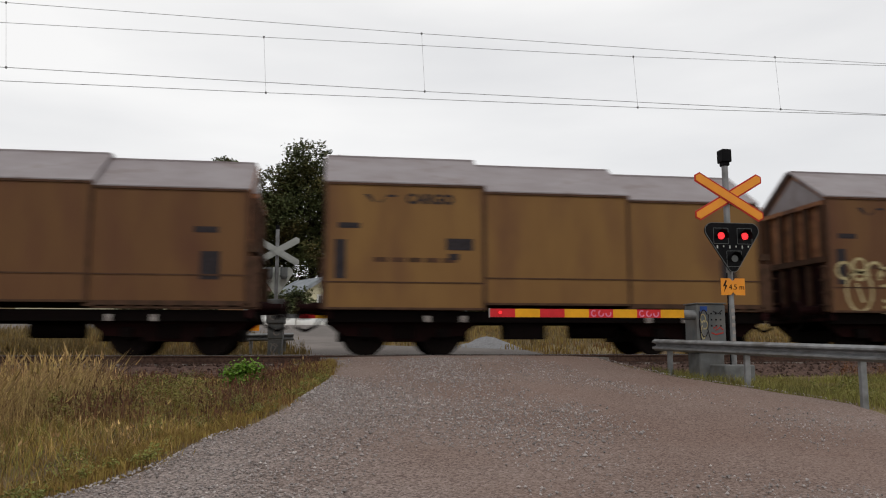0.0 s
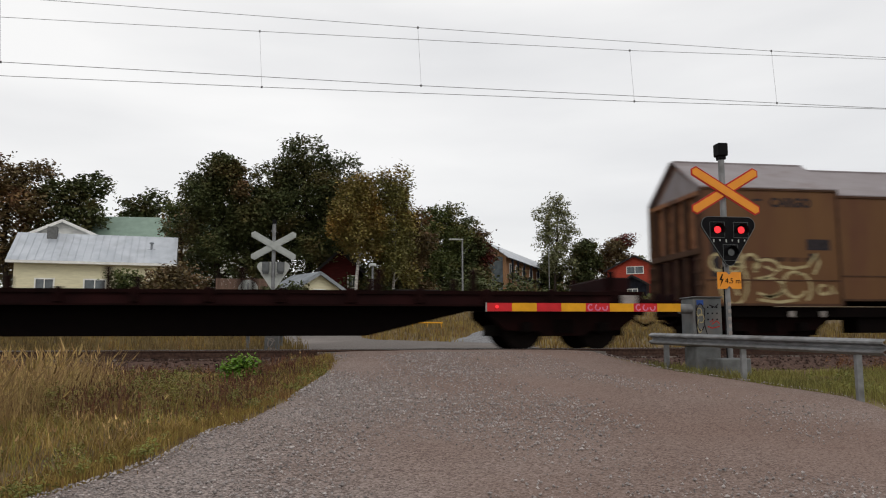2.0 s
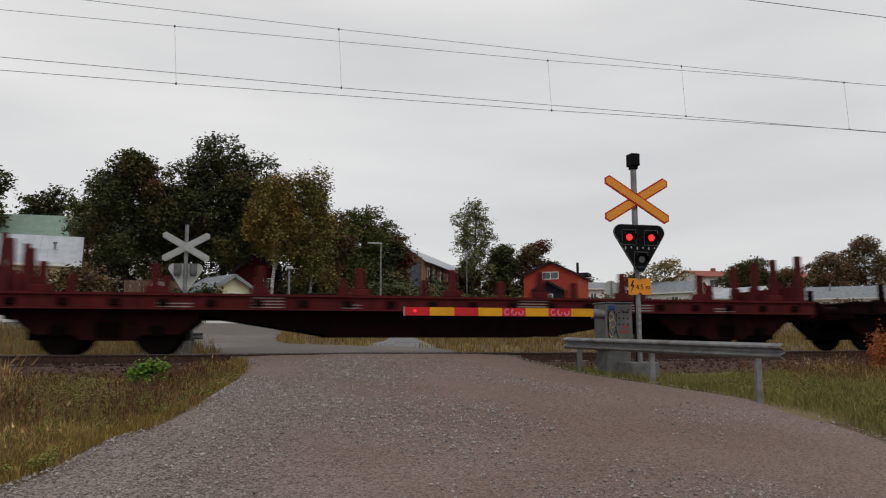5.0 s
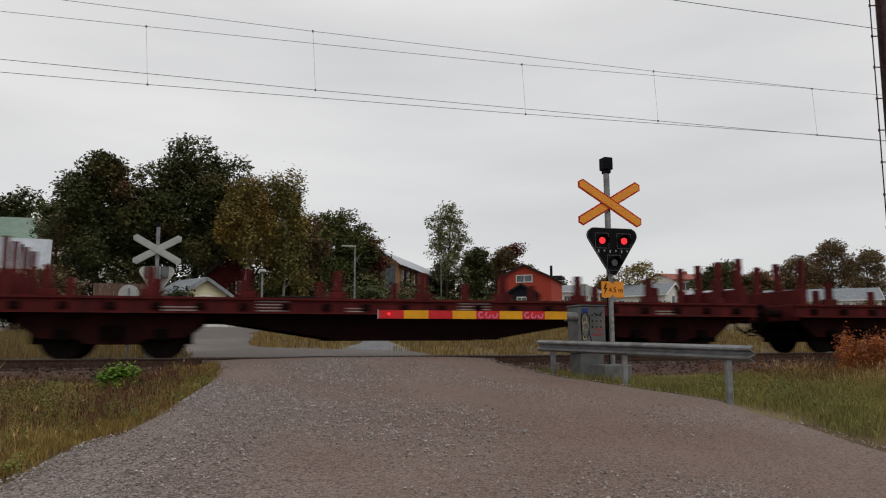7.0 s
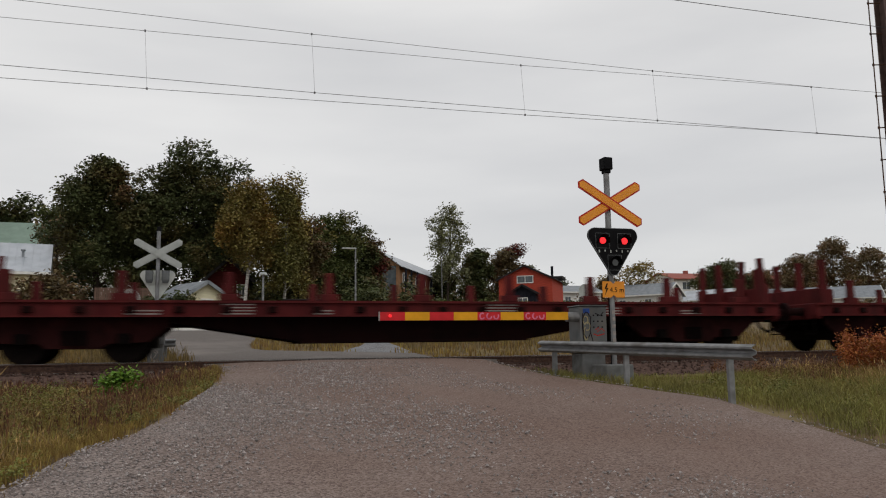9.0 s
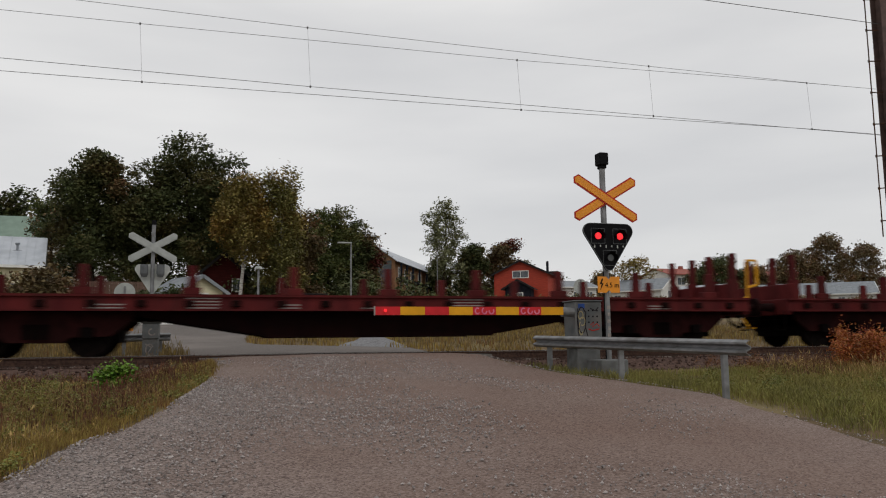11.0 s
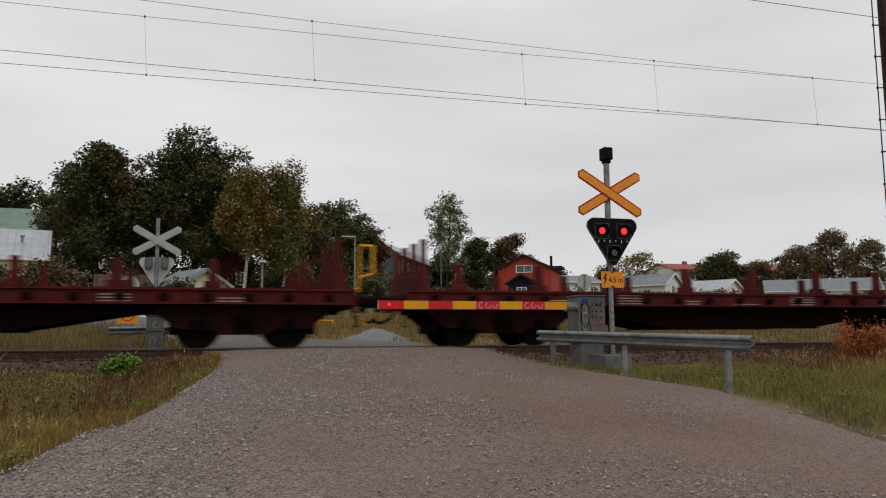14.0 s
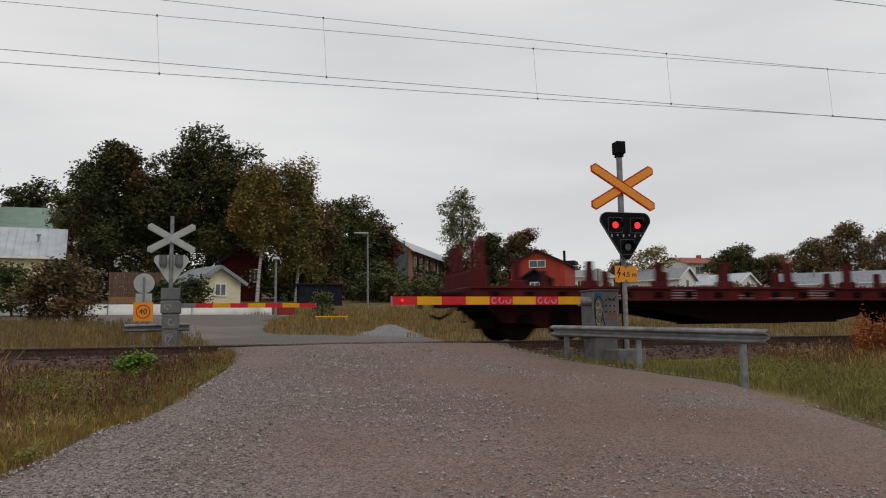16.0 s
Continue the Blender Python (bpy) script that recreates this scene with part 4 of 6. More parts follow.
near_signal()
guard_rail("guard_rail", (6.16, 14.1), (7.02, 8.95), 1.645, 1.51, (0.07, 0.47, 0.9), "galvanised steel guard rail beside the gravel road")
guard_rail("guard_rail", (-2.55, 22.6), (-0.9, 22.85), 1.87, 1.9, (0.3, 0.85), "short galvanised guard rail beyond the track")


def far_signal():
    x, y = -1.35, 21.8
    sg = thing("crossing_signal", pose(x, y, 0), "crossing signal with grey backs of cross and lamp board", "crossing signal")
    bm = B()
    tube(bm, (0, 0, 1.0), (0, 0, 4.72), 0.05, n=14)
    part("post", bm, M["galv"], sg)
    bm = B()
    box(bm, -0.05, 0.05, -0.06, 0.06, 4.72, 4.84)
    part("bell_box", bm, M["black"], sg, bevel=0.01)
    cross_boards(sg, 4.11, 0.6, 0.345, M["signback"], M["signback"], M["signback"])
    bm = B()
    prism(bm, rounded_tri(0.44, 3.68, 2.92), "y", 0.06, 0.1)
    tri = part("lamp_board", bm, mat("pale_plastic", (0.55, 0.57, 0.54), (0.45, 0.47, 0.44), 0.5, scale=6), sg, "pale back of the lamp board")
    for cx in (-0.2, 0.2):
        bm = B()
        tube(bm, (cx, -0.06, 3.42), (cx, -0.06, 3.66), 0.1, n=16)
        tube(bm, (cx, -0.06, 3.34), (cx, -0.06, 3.42), 0.07, 0.1, n=16)
        part("lamp_housing", bm, M["cab"], tri, "grey lamp housing")
    bm = B()
    box(bm, -0.24, 0.24, -0.1, 0.14, 2.48, 2.8)
    part("junction_box", bm, M["cab"], sg, bevel=0.02)
    mc = thing("barrier_machine", pose(x, y + 0.05, 0), "weathered grey barrier machine with a red and yellow boom", "barrier")
    bm = B()
    box(bm, -0.23, 0.26, -0.3, 0.3, 2.12, 2.46)
    part("head", bm, M["cab"], mc, bevel=0.03)
    bm = B()
    box(bm, -0.19, 0.22, -0.27, 0.27, 1.72, 2.12)
    part("cabinet", bm, M["cab"], mc, bevel=0.02)
    bm = B()
    box(bm, -0.18, 0.2, -0.25, 0.25, 0.8, 1.72)
    part("plinth", bm, M["concrete"], mc, bevel=0.02)
    for pts in (arc(0.0, 1.45, 0.09, 0.14, 30, 330), [(-0.1, 1.6), (0.05, 1.5), (-0.05, 1.35), (0.12, 1.3)], arc(0.05, 1.9, 0.08, 0.08, 90, 330), arc(-0.05, 2.3, 0.08, 0.06, 0, 300)):
        bm = B()
        stroke(bm, pts, 0.016, -0.306 if pts[0][1] > 2.2 else (-0.276 if pts[0][1] > 1.8 else -0.256))
        part("spray_mark", bm, M["markwhite"], mc)
    bm = B()
    beam(bm, (0.2, 0.3, 2.35), (0.62, 0.3, 2.35), 0.08, 0.12)
    part("boom_root", bm, M["galv"], mc)
    boom(mc, 2.5 + 1.35, 0.6, 0.3, 2.35, 0.12, 7, True)


far_signal()


def speed_sign():
    x, y = -2.4, 26.0
    z = ground_z(x, y)
    sg = thing("road_sign", pose(x, y, 0), "orange forty sign below the grey backs of two signs", "road sign")
    bm = B()
    tube(bm, (0, 0, z - 0.3), (0, 0, 3.4), 0.03, n=10)
    part("post", bm, M["galv"], sg)
    bm = B()
    tube(bm, (0, 0.04, 3.2), (0, 0.05, 3.2), 0.31, n=32)
    part("round_sign", bm, M["signback"], sg, "grey back of a round sign")
    bm = B()
    box(bm, -0.24, 0.24, 0.04, 0.05, 2.5, 2.88)
    part("plate", bm, M["signback"], sg, "grey back of a plate")
    bm = B()
    box(bm, -0.29, 0.29, -0.05, -0.035, 2.02, 2.6)
    pl = part("speed_plate", bm, M["signyellow"], sg, "orange square plate that reads 40")
    bm = B()
    stroke(bm, arc(0, 2.31, 0.2, 0.2, 0, 360, 28), 0.016, -0.054)
    part("ring", bm, M["signred"], pl)
    letters("40", 0.24, M["black_paint"], pl, pose(0, -0.054, 2.31, 90, 0, 0))


speed_sign()


def sign_back(x, y, zc):
    z = ground_z(x, y)
    sg = thing("road_sign", pose(x, y, 0), "round road sign seen from its grey back", "road sign")
    bm = B()
    tube(bm, (0, 0, z - 0.3), (0, 0, zc + 0.25), 0.03, n=10)
    part("post", bm, M["galv"], sg)
    bm = B()
    tube(bm, (0, 0.035, zc), (0, 0.045, zc), 0.3, n=28)
    part("disc", bm, M["signback"], sg)


sign_back(14.2, 28.0, 3.7)


def pipe_barrier(x, y, w):
    z = ground_z(x, y)
    pb = thing("pipe_barrier", pose(x, y, z), "low yellow pipe barrier in the meadow grass", "barrier")
    bm = B()
    tube(bm, (-w / 2, 0, 0.24), (w / 2, 0, 0.24), 0.03, n=8)
    part("rail", bm, M["yellow"], pb)
    for k in (-0.45, 0.0, 0.45):
        bm = B()
        tube(bm, (k * w, 0, -0.2), (k * w, 0, 0.24), 0.025, n=8)
        part("leg", bm, M["yellow"], pb)


pipe_barrier(4.5, 34.0, 1.4)


# ------------------------------------------------------------ overhead line
def wire(name, pts, r, label):
    cu = bpy.data.curves.new(name, "CURVE")
    cu.dimensions, cu.bevel_depth, cu.bevel_resolution = "3D", r, 1
    sp = cu.splines.new("POLY")
    sp.points.add(len(pts) - 1)
    for p, q in zip(sp.points, pts):
        p.co = (*q, 1)
    cu.materials.append(M["wire"])
    return tagged(new(name, cu), label, "overhead wire")


F_C = [(-70, 18.5, 7.45), (-1.45, 18.4, 7.49), (7.76, 18.4, 7.55), (17.07, 18.4, 7.68), (45, 18.2, 7.7), (140, 18.4, 7.7)]
F_M = [(-70, 18.5, 9.3), (-30, 18.5, 8.95), (-10.7, 18.45, 8.88), (-1.54, 18.4, 8.86), (7.66, 18.4, 8.89), (16.96, 18.4, 9.08), (45, 18.2, 9.4), (140, 18.4, 9.4)]
N_C = [(-70, 15.6, 7.75), (-7.0, 17.75, 7.58), (2.27, 18.0, 7.57), (11.34, 18.1, 7.58), (17.07, 18.38, 7.66), (45, 18.6, 7.75), (140, 18.6, 7.75)]
N_M = [(-70, 15.4, 9.9), (-7.0, 17.72, 9.05), (2.22, 18.0, 9.01), (11.36, 18.1, 8.97), (17.2, 18.38, 9.08), (45, 18.6, 9.5), (140, 18.6, 9.5)]
wire("contact_wire", F_C, 0.0065, "thin dark contact wire over the track")
wire("contact_wire", N_C, 0.0065, "thin dark contact wire of the overlapping section")
wire("catenary_wire", F_M, 0.0055, "thin sagging catenary wire above the contact wire")
wire("catenary_wire", N_M, 0.0055, "thin catenary wire of the overlapping section")


def along(pts, x):
    xs = [p[0] for p in pts]
    return tuple(float(np.interp(x, xs, [p[k] for p in pts])) for k in range(3))


for c, m, start in ((F_C, F_M, -1.5), (N_C, N_M, 2.25)):
    for k in range(-3, 9):
        x = start + 9.27 * k
        dr = wire("dropper", [along(c, x), along(m, x - 0.08)], 0.003, "thin dropper between catenary and contact wire")
        tagged(dr, group="droppers of the overhead line")
        for p in (along(c, x), along(m, x - 0.08)):
            bm = B()
            box(bm, p[0] - 0.018, p[0] + 0.018, p[1] - 0.012, p[1] + 0.012, p[2] - 0.025, p[2] + 0.025)
            part("clamp", bm, M["wire"], dr)

wire("return_wire", [(-20, 15.3, 9.75), (11.73, 15.2, 9.56), (16.3, 15.2, 9.55), (60, 15.2, 9.6)], 0.008, "thin return wire on the mast")


def mast():
    ms = thing("catenary_mast", pose(16.5, 15.2, 0), "brown steel overhead line mast with a cable on brackets", "mast")
    bm = B()
    for s in (-1, 1):
        box(bm, -0.16, 0.16, s * 0.15 - 0.012, s * 0.15 + 0.012, 0.3, 11.2)
    box(bm, -0.012, 0.012, -0.14, 0.14, 0.3, 11.2)
    part("column", bm, mat("brown_mast_steel", (0.13, 0.085, 0.075), (0.08, 0.055, 0.05), 0.7, scale=5), ms)
    bm = B()
    tube(bm, (-0.52, -0.02, 4.0), (-0.52, -0.02, 11.1), 0.015, n=8)
    part("cable", bm, M["hooddark"], ms)
    for k in range(9):
        bm = B()
        z = 4.4 + k * 0.82
        beam(bm, (-0.52, -0.02, z), (-0.15, -0.02, z + 0.04), 0.025, 0.025)
        tube(bm, (-0.53, -0.02, z - 0.03), (-0.53, -0.02, z + 0.03), 0.026, n=8)
        part("bracket", bm, M["hooddark"], ms)
    bm = B()
    box(bm, -0.35, 0.35, -0.35, 0.35, 0.2, 0.95)
    part("footing", bm, M["concrete"], ms, bevel=0.03)


mast()


# ------------------------------------------------------------ houses beyond the crossing
M["yellowwall"] = mat("pale_yellow_boards", (0.68, 0.64, 0.45), (0.6, 0.56, 0.39), 0.8, scale=2, stretch=(1, 1, 6))
M["whitewall"] = mat("white_boards", (0.72, 0.72, 0.68), (0.6, 0.6, 0.57), 0.8, scale=2, stretch=(1, 1, 6))
M["redwall"] = mat("red_boards", (0.42, 0.06, 0.035), (0.3, 0.045, 0.028), 0.8, scale=2, stretch=(1, 1, 5))
M["darkred"] = mat("dark_red_boards", (0.06, 0.012, 0.011), (0.04, 0.009, 0.008), 0.85, scale=2, stretch=(1, 1, 5))
M["timber"] = mat("raw_brown_timber", (0.3, 0.16, 0.08), (0.2, 0.11, 0.06), 0.8, scale=2, stretch=(6, 6, 1))
M["blacktar"] = mat("black_boards", (0.02, 0.022, 0.03), (0.012, 0.013, 0.018), 0.7, scale=3)
M["zinc"] = mat("pale_sheet_roof", (0.46, 0.49, 0.53), (0.37, 0.4, 0.44), 0.4, 0.2, scale=1.2, third=(0.32, 0.34, 0.37), tscale=0.7)
M["greenroof"] = mat("green_sheet_roof", (0.2, 0.28, 0.225), (0.16, 0.23, 0.185), 0.5, scale=1.5)
M["greyroof"] = mat("grey_roof", (0.25, 0.27, 0.29), (0.18, 0.2, 0.22), 0.6, scale=2)
M["darkroof"] = mat("dark_roof", (0.035, 0.03, 0.03), (0.02, 0.02, 0.02), 0.6, scale=3)
M["redroof"] = mat("red_tile_roof", (0.32, 0.1, 0.075), (0.24, 0.075, 0.06), 0.75, scale=3)
M["trim"] = mat("white_trim", (0.75, 0.75, 0.72), (0.65, 0.65, 0.62), 0.6, scale=3)
M["glass"] = mat("window_glass", (0.1, 0.12, 0.13), (0.06, 0.07, 0.08), 0.08, scale=2)


def window(parent, x, z, w, h, y, frame_m=None):
    """A framed window proud of a wall that faces -y."""
    fm = frame_m or M["trim"]
    wd = new("window")
    wd.parent = parent
    bm = B()
    for a in ((x - w / 2 - 0.09, x - w / 2, z - h / 2 - 0.09, z + h / 2 + 0.09), (x + w / 2, x + w / 2 + 0.09, z - h / 2 - 0.09, z + h / 2 + 0.09),
              (x - w / 2, x + w / 2, z + h / 2, z + h / 2 + 0.09), (x - w / 2, x + w / 2, z - h / 2 - 0.09, z - h / 2), (x - 0.03, x + 0.03, z - h / 2, z + h / 2)):
        box(bm, a[0], a[1], y - 0.07, y + 0.02, a[2], a[3])
    part("window_frame", bm, fm, wd)
    for s in (-1, 1):
        bm = B()
        xa, xb = sorted((x + s * 0.03, x + s * w / 2))
        box(bm, xa, xb, y - 0.03, y - 0.01, z - h / 2, z + h / 2)
        part("pane", bm, M["glass"], wd)


def house(name, label, m, w, d, wall, rise, wm, rm, ridge="x", over=0.4, wins=(), trim=None, chimney=None, seams=0):
    """A house standing at m: width w along x, depth d along y, walls, gabled roof, windows on the side to -y."""
    hs = thing(name, m, label, "house")
    bm = B()
    if ridge == "x":
        prism(bm, [(-d / 2, -1.5), (d / 2, -1.5), (d / 2, wall), (0, wall + rise), (-d / 2, wall)], "x", -w / 2, w / 2)
        part("wall", bm, wm, hs)
        k = rise / (d / 2)
        for s in (-1, 1):
            bm = B()
            e = d / 2 + over
            prism(bm, [(s * e, wall - k * over), (s * e, wall - k * over + 0.1), (0, wall + rise + 0.12), (0, wall + rise + 0.02)], "x", -w / 2 - over, w / 2 + over)
            rf = part("roof", bm, rm, hs)
            if seams and s == -1:
                for j in range(seams):
                    bm = B()
                    xx = -w / 2 - over + (w + 2 * over) * (j + 0.5) / seams
                    beam(bm, (xx, -e, wall - k * over + 0.115), (xx, 0, wall + rise + 0.135), 0.04, 0.04)
                    part("seam", bm, rm, rf)
        bm = B()
        box(bm, -w / 2 - over, w / 2 + over, -d / 2 - over - 0.06, -d / 2 - over - 0.003, wall - k * over - 0.08, wall - k * over + 0.09)
        part("gutter", bm, trim or M["trim"], hs)
    else:
        prism(bm, [(-w / 2, -1.5), (w / 2, -1.5), (w / 2, wall), (0, wall + rise), (-w / 2, wall)], "y", -d / 2, d / 2)
        part("wall", bm, wm, hs)
        k = rise / (w / 2)
        for s in (-1, 1):
            bm = B()
            e = w / 2 + over
            prism(bm, [(s * e, wall - k * over), (s * e, wall - k * over + 0.1), (0, wall + rise + 0.12), (0, wall + rise + 0.02)], "y", -d / 2 - over, d / 2 + over)
            part("roof", bm, rm, hs)
            bm = B()
            beam(bm, (s * e, -d / 2 - over - 0.03, wall - k * over), (0, -d / 2 - over - 0.03, wall + rise + 0.02), 0.05, 0.2)
            part("bargeboard", bm, trim or M["trim"], hs)
    for x, z, ww, hh in wins:
        window(hs, x, z, ww, hh, -d / 2)
    if chimney:
        bm = B()
        cx, cy, cz, ch = chimney
        box(bm, cx - 0.3, cx + 0.3, cy - 0.3, cy + 0.3, cz, cz + ch)
        part("chimney", bm, M["concrete"] if wm is M["yellowwall"] else M["blacktar"], hs, bevel=0.03)
    return hs


h = house("house", "pale yellow house with a long pale sheet metal roof", pose(-15.15, 56.2, 3.6) @ pose(0, 0, 0, 0, 0, 9), 9.3, 5.6, 3.25, 1.85, M["yellowwall"], M["zinc"], over=0.42,
          wins=((-2.85, 1.55, 1.0, 0.7), (0.1, 1.55, 1.2, 0.7), (3.5, 1.3, 0.7, 1.2)), chimney=(-2.9, -0.4, 4.6, 1.0), seams=22)
for x, z in ((0.9, 0.55), (3.4, -1.55)):
    bm = B()
    zz = 3.6 - 0.0
    yy = z
    base = 3.2 + 1.85 * (1 - abs(yy) / 2.8)
    tube(bm, (x, yy, base), (x, yy, base + 0.55), 0.07, n=10)
    tube(bm, (x, yy, base + 0.5), (x, yy, base + 0.6), 0.14, n=10)
    box(bm, x - 0.25, x + 0.25, yy - 0.1, yy + 0.1, base + 0.02, base + 0.12)
    part("roof_vent", bm, M["greyroof"], h)
house("house", "white gabled house behind the yellow one", pose(-18.4, 62, 4.4), 4.6, 6.0, 4.7, 1.0, M["whitewall"], M["zinc"], ridge="y")
house("house", "building with a broad green sheet metal roof", pose(-15.4, 83, 5.4), 16.0, 8.0, 6.0, 2.7, M["whitewall"], M["greenroof"], wins=((3.8, 3.4, 1.2, 1.4),), trim=M["greyroof"])
house("cottage", "small pale yellow gabled outbuilding with grey roof", pose(-1.1, 50.0, 3.45) @ pose(0, 0, 0, 0, 0, 28), 2.9, 3.4, 1.35, 0.85, M["yellowwall"], M["greyroof"], ridge="y", over=0.3, wins=((0.1, 0.85, 0.62, 0.62),), trim=M["greyroof"])
house("house", "dark red wooden house among the trees", pose(1.2, 61.5, 4.4), 2.9, 6.0, 2.5, 1.3, M["darkred"], M["darkroof"], ridge="y", wins=((0.95, 1.5, 0.55, 0.8),), trim=M["darkroof"])
timber = house("house", "brown timber house under construction with a pale roof", pose(26.0, 102.5, 7.2) @ pose(0, 0, 0, 0, 0, 61), 27.0, 4.2, 4.3, 1.5, M["timber"], M["zinc"], over=0.5,
               wins=((-11.4, 2.6, 1.3, 1.7), (-8.6, 2.6, 1.3, 1.7), (-5.4, 2.6, 1.3, 1.7), (-1.5, 2.6, 1.4, 1.8), (2.5, 2.6, 1.4, 1.8), (7.0, 2.6, 1.4, 1.8)), trim=M["darkroof"])
for x in (-12.6, -10.0, -7.0, -3.5, 0.5):
    bm = B()
    box(bm, x - 0.12, x + 0.12, -2.75, -2.55, -1.5, 4.0)
    part("balcony_post", bm, M["blacktar"], timber)
bm = B()
box(bm, -13.0, 4.0, -2.8, -1.93, 2.0, 2.2)
part("balcony", bm, M["blacktar"], timber)
bm = B()
box(bm, -13.56, -13.5, -1.7, 1.7, 0.0, 4.2)
part("glazed_gable", bm, M["glass"], timber, "dark glazed gable end")
red = house("house", "red wooden house with a dark gabled roof", pose(38.1, 89.6, 6.3) @ pose(0, 0, 0, 0, 0, -33), 6.4, 9.0, 3.4, 1.5, M["redwall"], M["darkroof"], ridge="y", over=0.35,
            wins=((0.0, 3.3, 1.8, 0.72),), trim=M["darkroof"])
bm = B()
box(bm, 1.6, 3.6, 1.6, 4.2, 3.7, 4.1)
part("dormer_roof", bm, M["darkroof"], red)
bm = B()
tube(bm, (2.4, 1.0, 3.6), (2.4, 1.0, 5.3), 0.16, n=10)
part("flue", bm, M["blacktar"], red)
house("garden_shed", "dark porch roof before the red house", pose(34.9, 84.4, 6.3) @ pose(0, 0, 0, 0, 0, -33), 3.0, 2.0, 1.55, 0.85, M["blacktar"], M["darkroof"], ridge="y", over=0.4,
      wins=((0.0, 0.6, 1.0, 0.6),), trim=M["darkroof"])
house("house", "white wooden house with grey roof", pose(48.5, 101, 6.4), 6.5, 7.0, 2.7, 1.0, M["whitewall"], M["greyroof"], wins=((-1.8, 1.5, 0.8, 1.0), (0.2, 1.5, 0.8, 1.0), (2.2, 1.5, 0.8, 1.0)))


def turned_house(label, x, y, z, rot, length, depth, wall, rise, roof, gable_window, pipe=None):
    """A white house whose gable end and one long roof slope both show, with bargeboards on the gable."""
    hs = house("house", label, pose(x, y, z) @ pose(0, 0, 0, 0, 0, rot), length, depth, wall, rise, M["whitewall"], roof,
               wins=((-length * 0.25, wall * 0.5, 0.9, 1.0), (length * 0.2, wall * 0.5, 0.9, 1.0)), seams=int(length * 1.4))
    for s in (-1, 1):
        bm = B()
        k = rise / (depth / 2)
        beam(bm, (length / 2 + 0.42, s * (depth / 2 + 0.4), wall - 0.4 * k), (length / 2 + 0.42, 0, wall + rise + 0.02), 0.06, 0.24)
        part("bargeboard", bm, M["trim"], hs)
    bm = B()
    box(bm, length / 2 - 0.01, length / 2 + 0.05, -gable_window / 2, gable_window / 2, wall * 0.45, wall * 0.45 + 1.2)
    part("gable_window", bm, M["glass"], hs)
    if pipe is not None:
        bm = B()
        tube(bm, (pipe, -depth * 0.2, wall + rise * 0.4), (pipe, -depth * 0.2, wall + rise + 0.5), 0.14, n=10)
        part("flue", bm, M["greyroof"], hs)
    return hs


turned_house("white house with a broad grey roof and gable", 60.4, 100.3, 6.3, -52, 8.4, 7.0, 2.5, 1.6, M["greyroof"], 0.9)
turned_house("white gabled house with a pale roof", 71.0, 100.2, 6.2, -60, 7.6, 6.4, 2.0, 1.45, M["zinc"], 0.8)
turned_house("long white house with a grey sheet roof", 92.9, 102.0, 6.3, -36, 16.0, 6.6, 2.3, 1.75, M["greyroof"], 0.8, pipe=-3.2)
flats = house("apartment_building", "low white apartment building with a long red roof", pose(112.5, 150, 9.4), 37.0, 11.0, 6.4, 1.5, M["whitewall"], M["redroof"], over=0.7,
              wins=tuple((-15.6 + 4.2 * k, 4.8, 1.9, 1.5) for k in range(8)), trim=M["redroof"])
for x in (-12.0, -6.0, 1.0, 9.0):
    bm = B()
    box(bm, x - 0.4, x + 0.4, -0.4, 0.4, 7.8, 8.6)
    part("chimney", bm, M["redroof"], flats)


def shed():
    sh = thing("shed", pose(5.95, 51.0, 3.3), "black flat roofed wooden shed in the grass", "shed")
    bm = B()
    box(bm, -1.35, 1.35, -1.0, 1.0, -0.5, 1.42)
    part("wall", bm, M["blacktar"], sh)
    bm = B()
    box(bm, -1.5, 1.5, -1.15, 1.15, 1.424, 1.5)
    part("roof", bm, M["darkroof"], sh)
    bm = B()
    box(bm, 0.45, 1.15, -1.03, -1.003, 0.0, 1.25)
    door = part("door", bm, M["blacktar"], sh)
    bm = B()
    box(bm, 0.52, 0.56, -1.06, -1.03, 0.55, 0.75)
    part("handle", bm, M["galv"], door)
    for k in range(9):
        bm = B()
        box(bm, -1.35 + k * 0.3, -1.33 + k * 0.3, -1.012, -1.0, 0, 1.4)
        part("batten", bm, M["blacktar"], sh)


shed()


def fence():
    fn = thing("fence", pose(-5.0, 51.0, 4.0), "weathered brown board fence under the trees", "fence")
    bm = B()
    box(bm, -1.7, 1.7, 0.0, 0.08, -0.4, 0.0)
    part("base_board", bm, M["timber"], fn)
    bd = B()
    box(bd, -0.055, 0.055, 0, 0.03, 0.0, 1.5)
    me = mesh_of("board", bd, mat("grey_brown_boards", (0.16, 0.1, 0.075), (0.1, 0.065, 0.05), 0.85, scale=4, spread=0.15))
    for k in range(27):
        ob = new("board", me)
        ob.parent, ob.location = fn, (-1.65 + k * 0.127, 0, 0.0)


fence()

# low white concrete blocks along the far road
bk = B()
prism(bk, [(-0.28, -0.4), (0.28, -0.4), (0.26, 0.1), (0.16, 0.5), (-0.16, 0.5), (-0.26, 0.1)], "x", -1.98, 1.98)
bme = mesh_of("concrete_barrier", bk, M["white"], 0.02)
for k in range(9):
    ob = new("concrete_barrier", bme)
    ob.location = (0.45 - 4.0 * k, 42.2 + 0.05 * (k % 2), 2.68)
    tagged(ob, "low white painted concrete road barrier", "barrier", "white barriers beside the road")


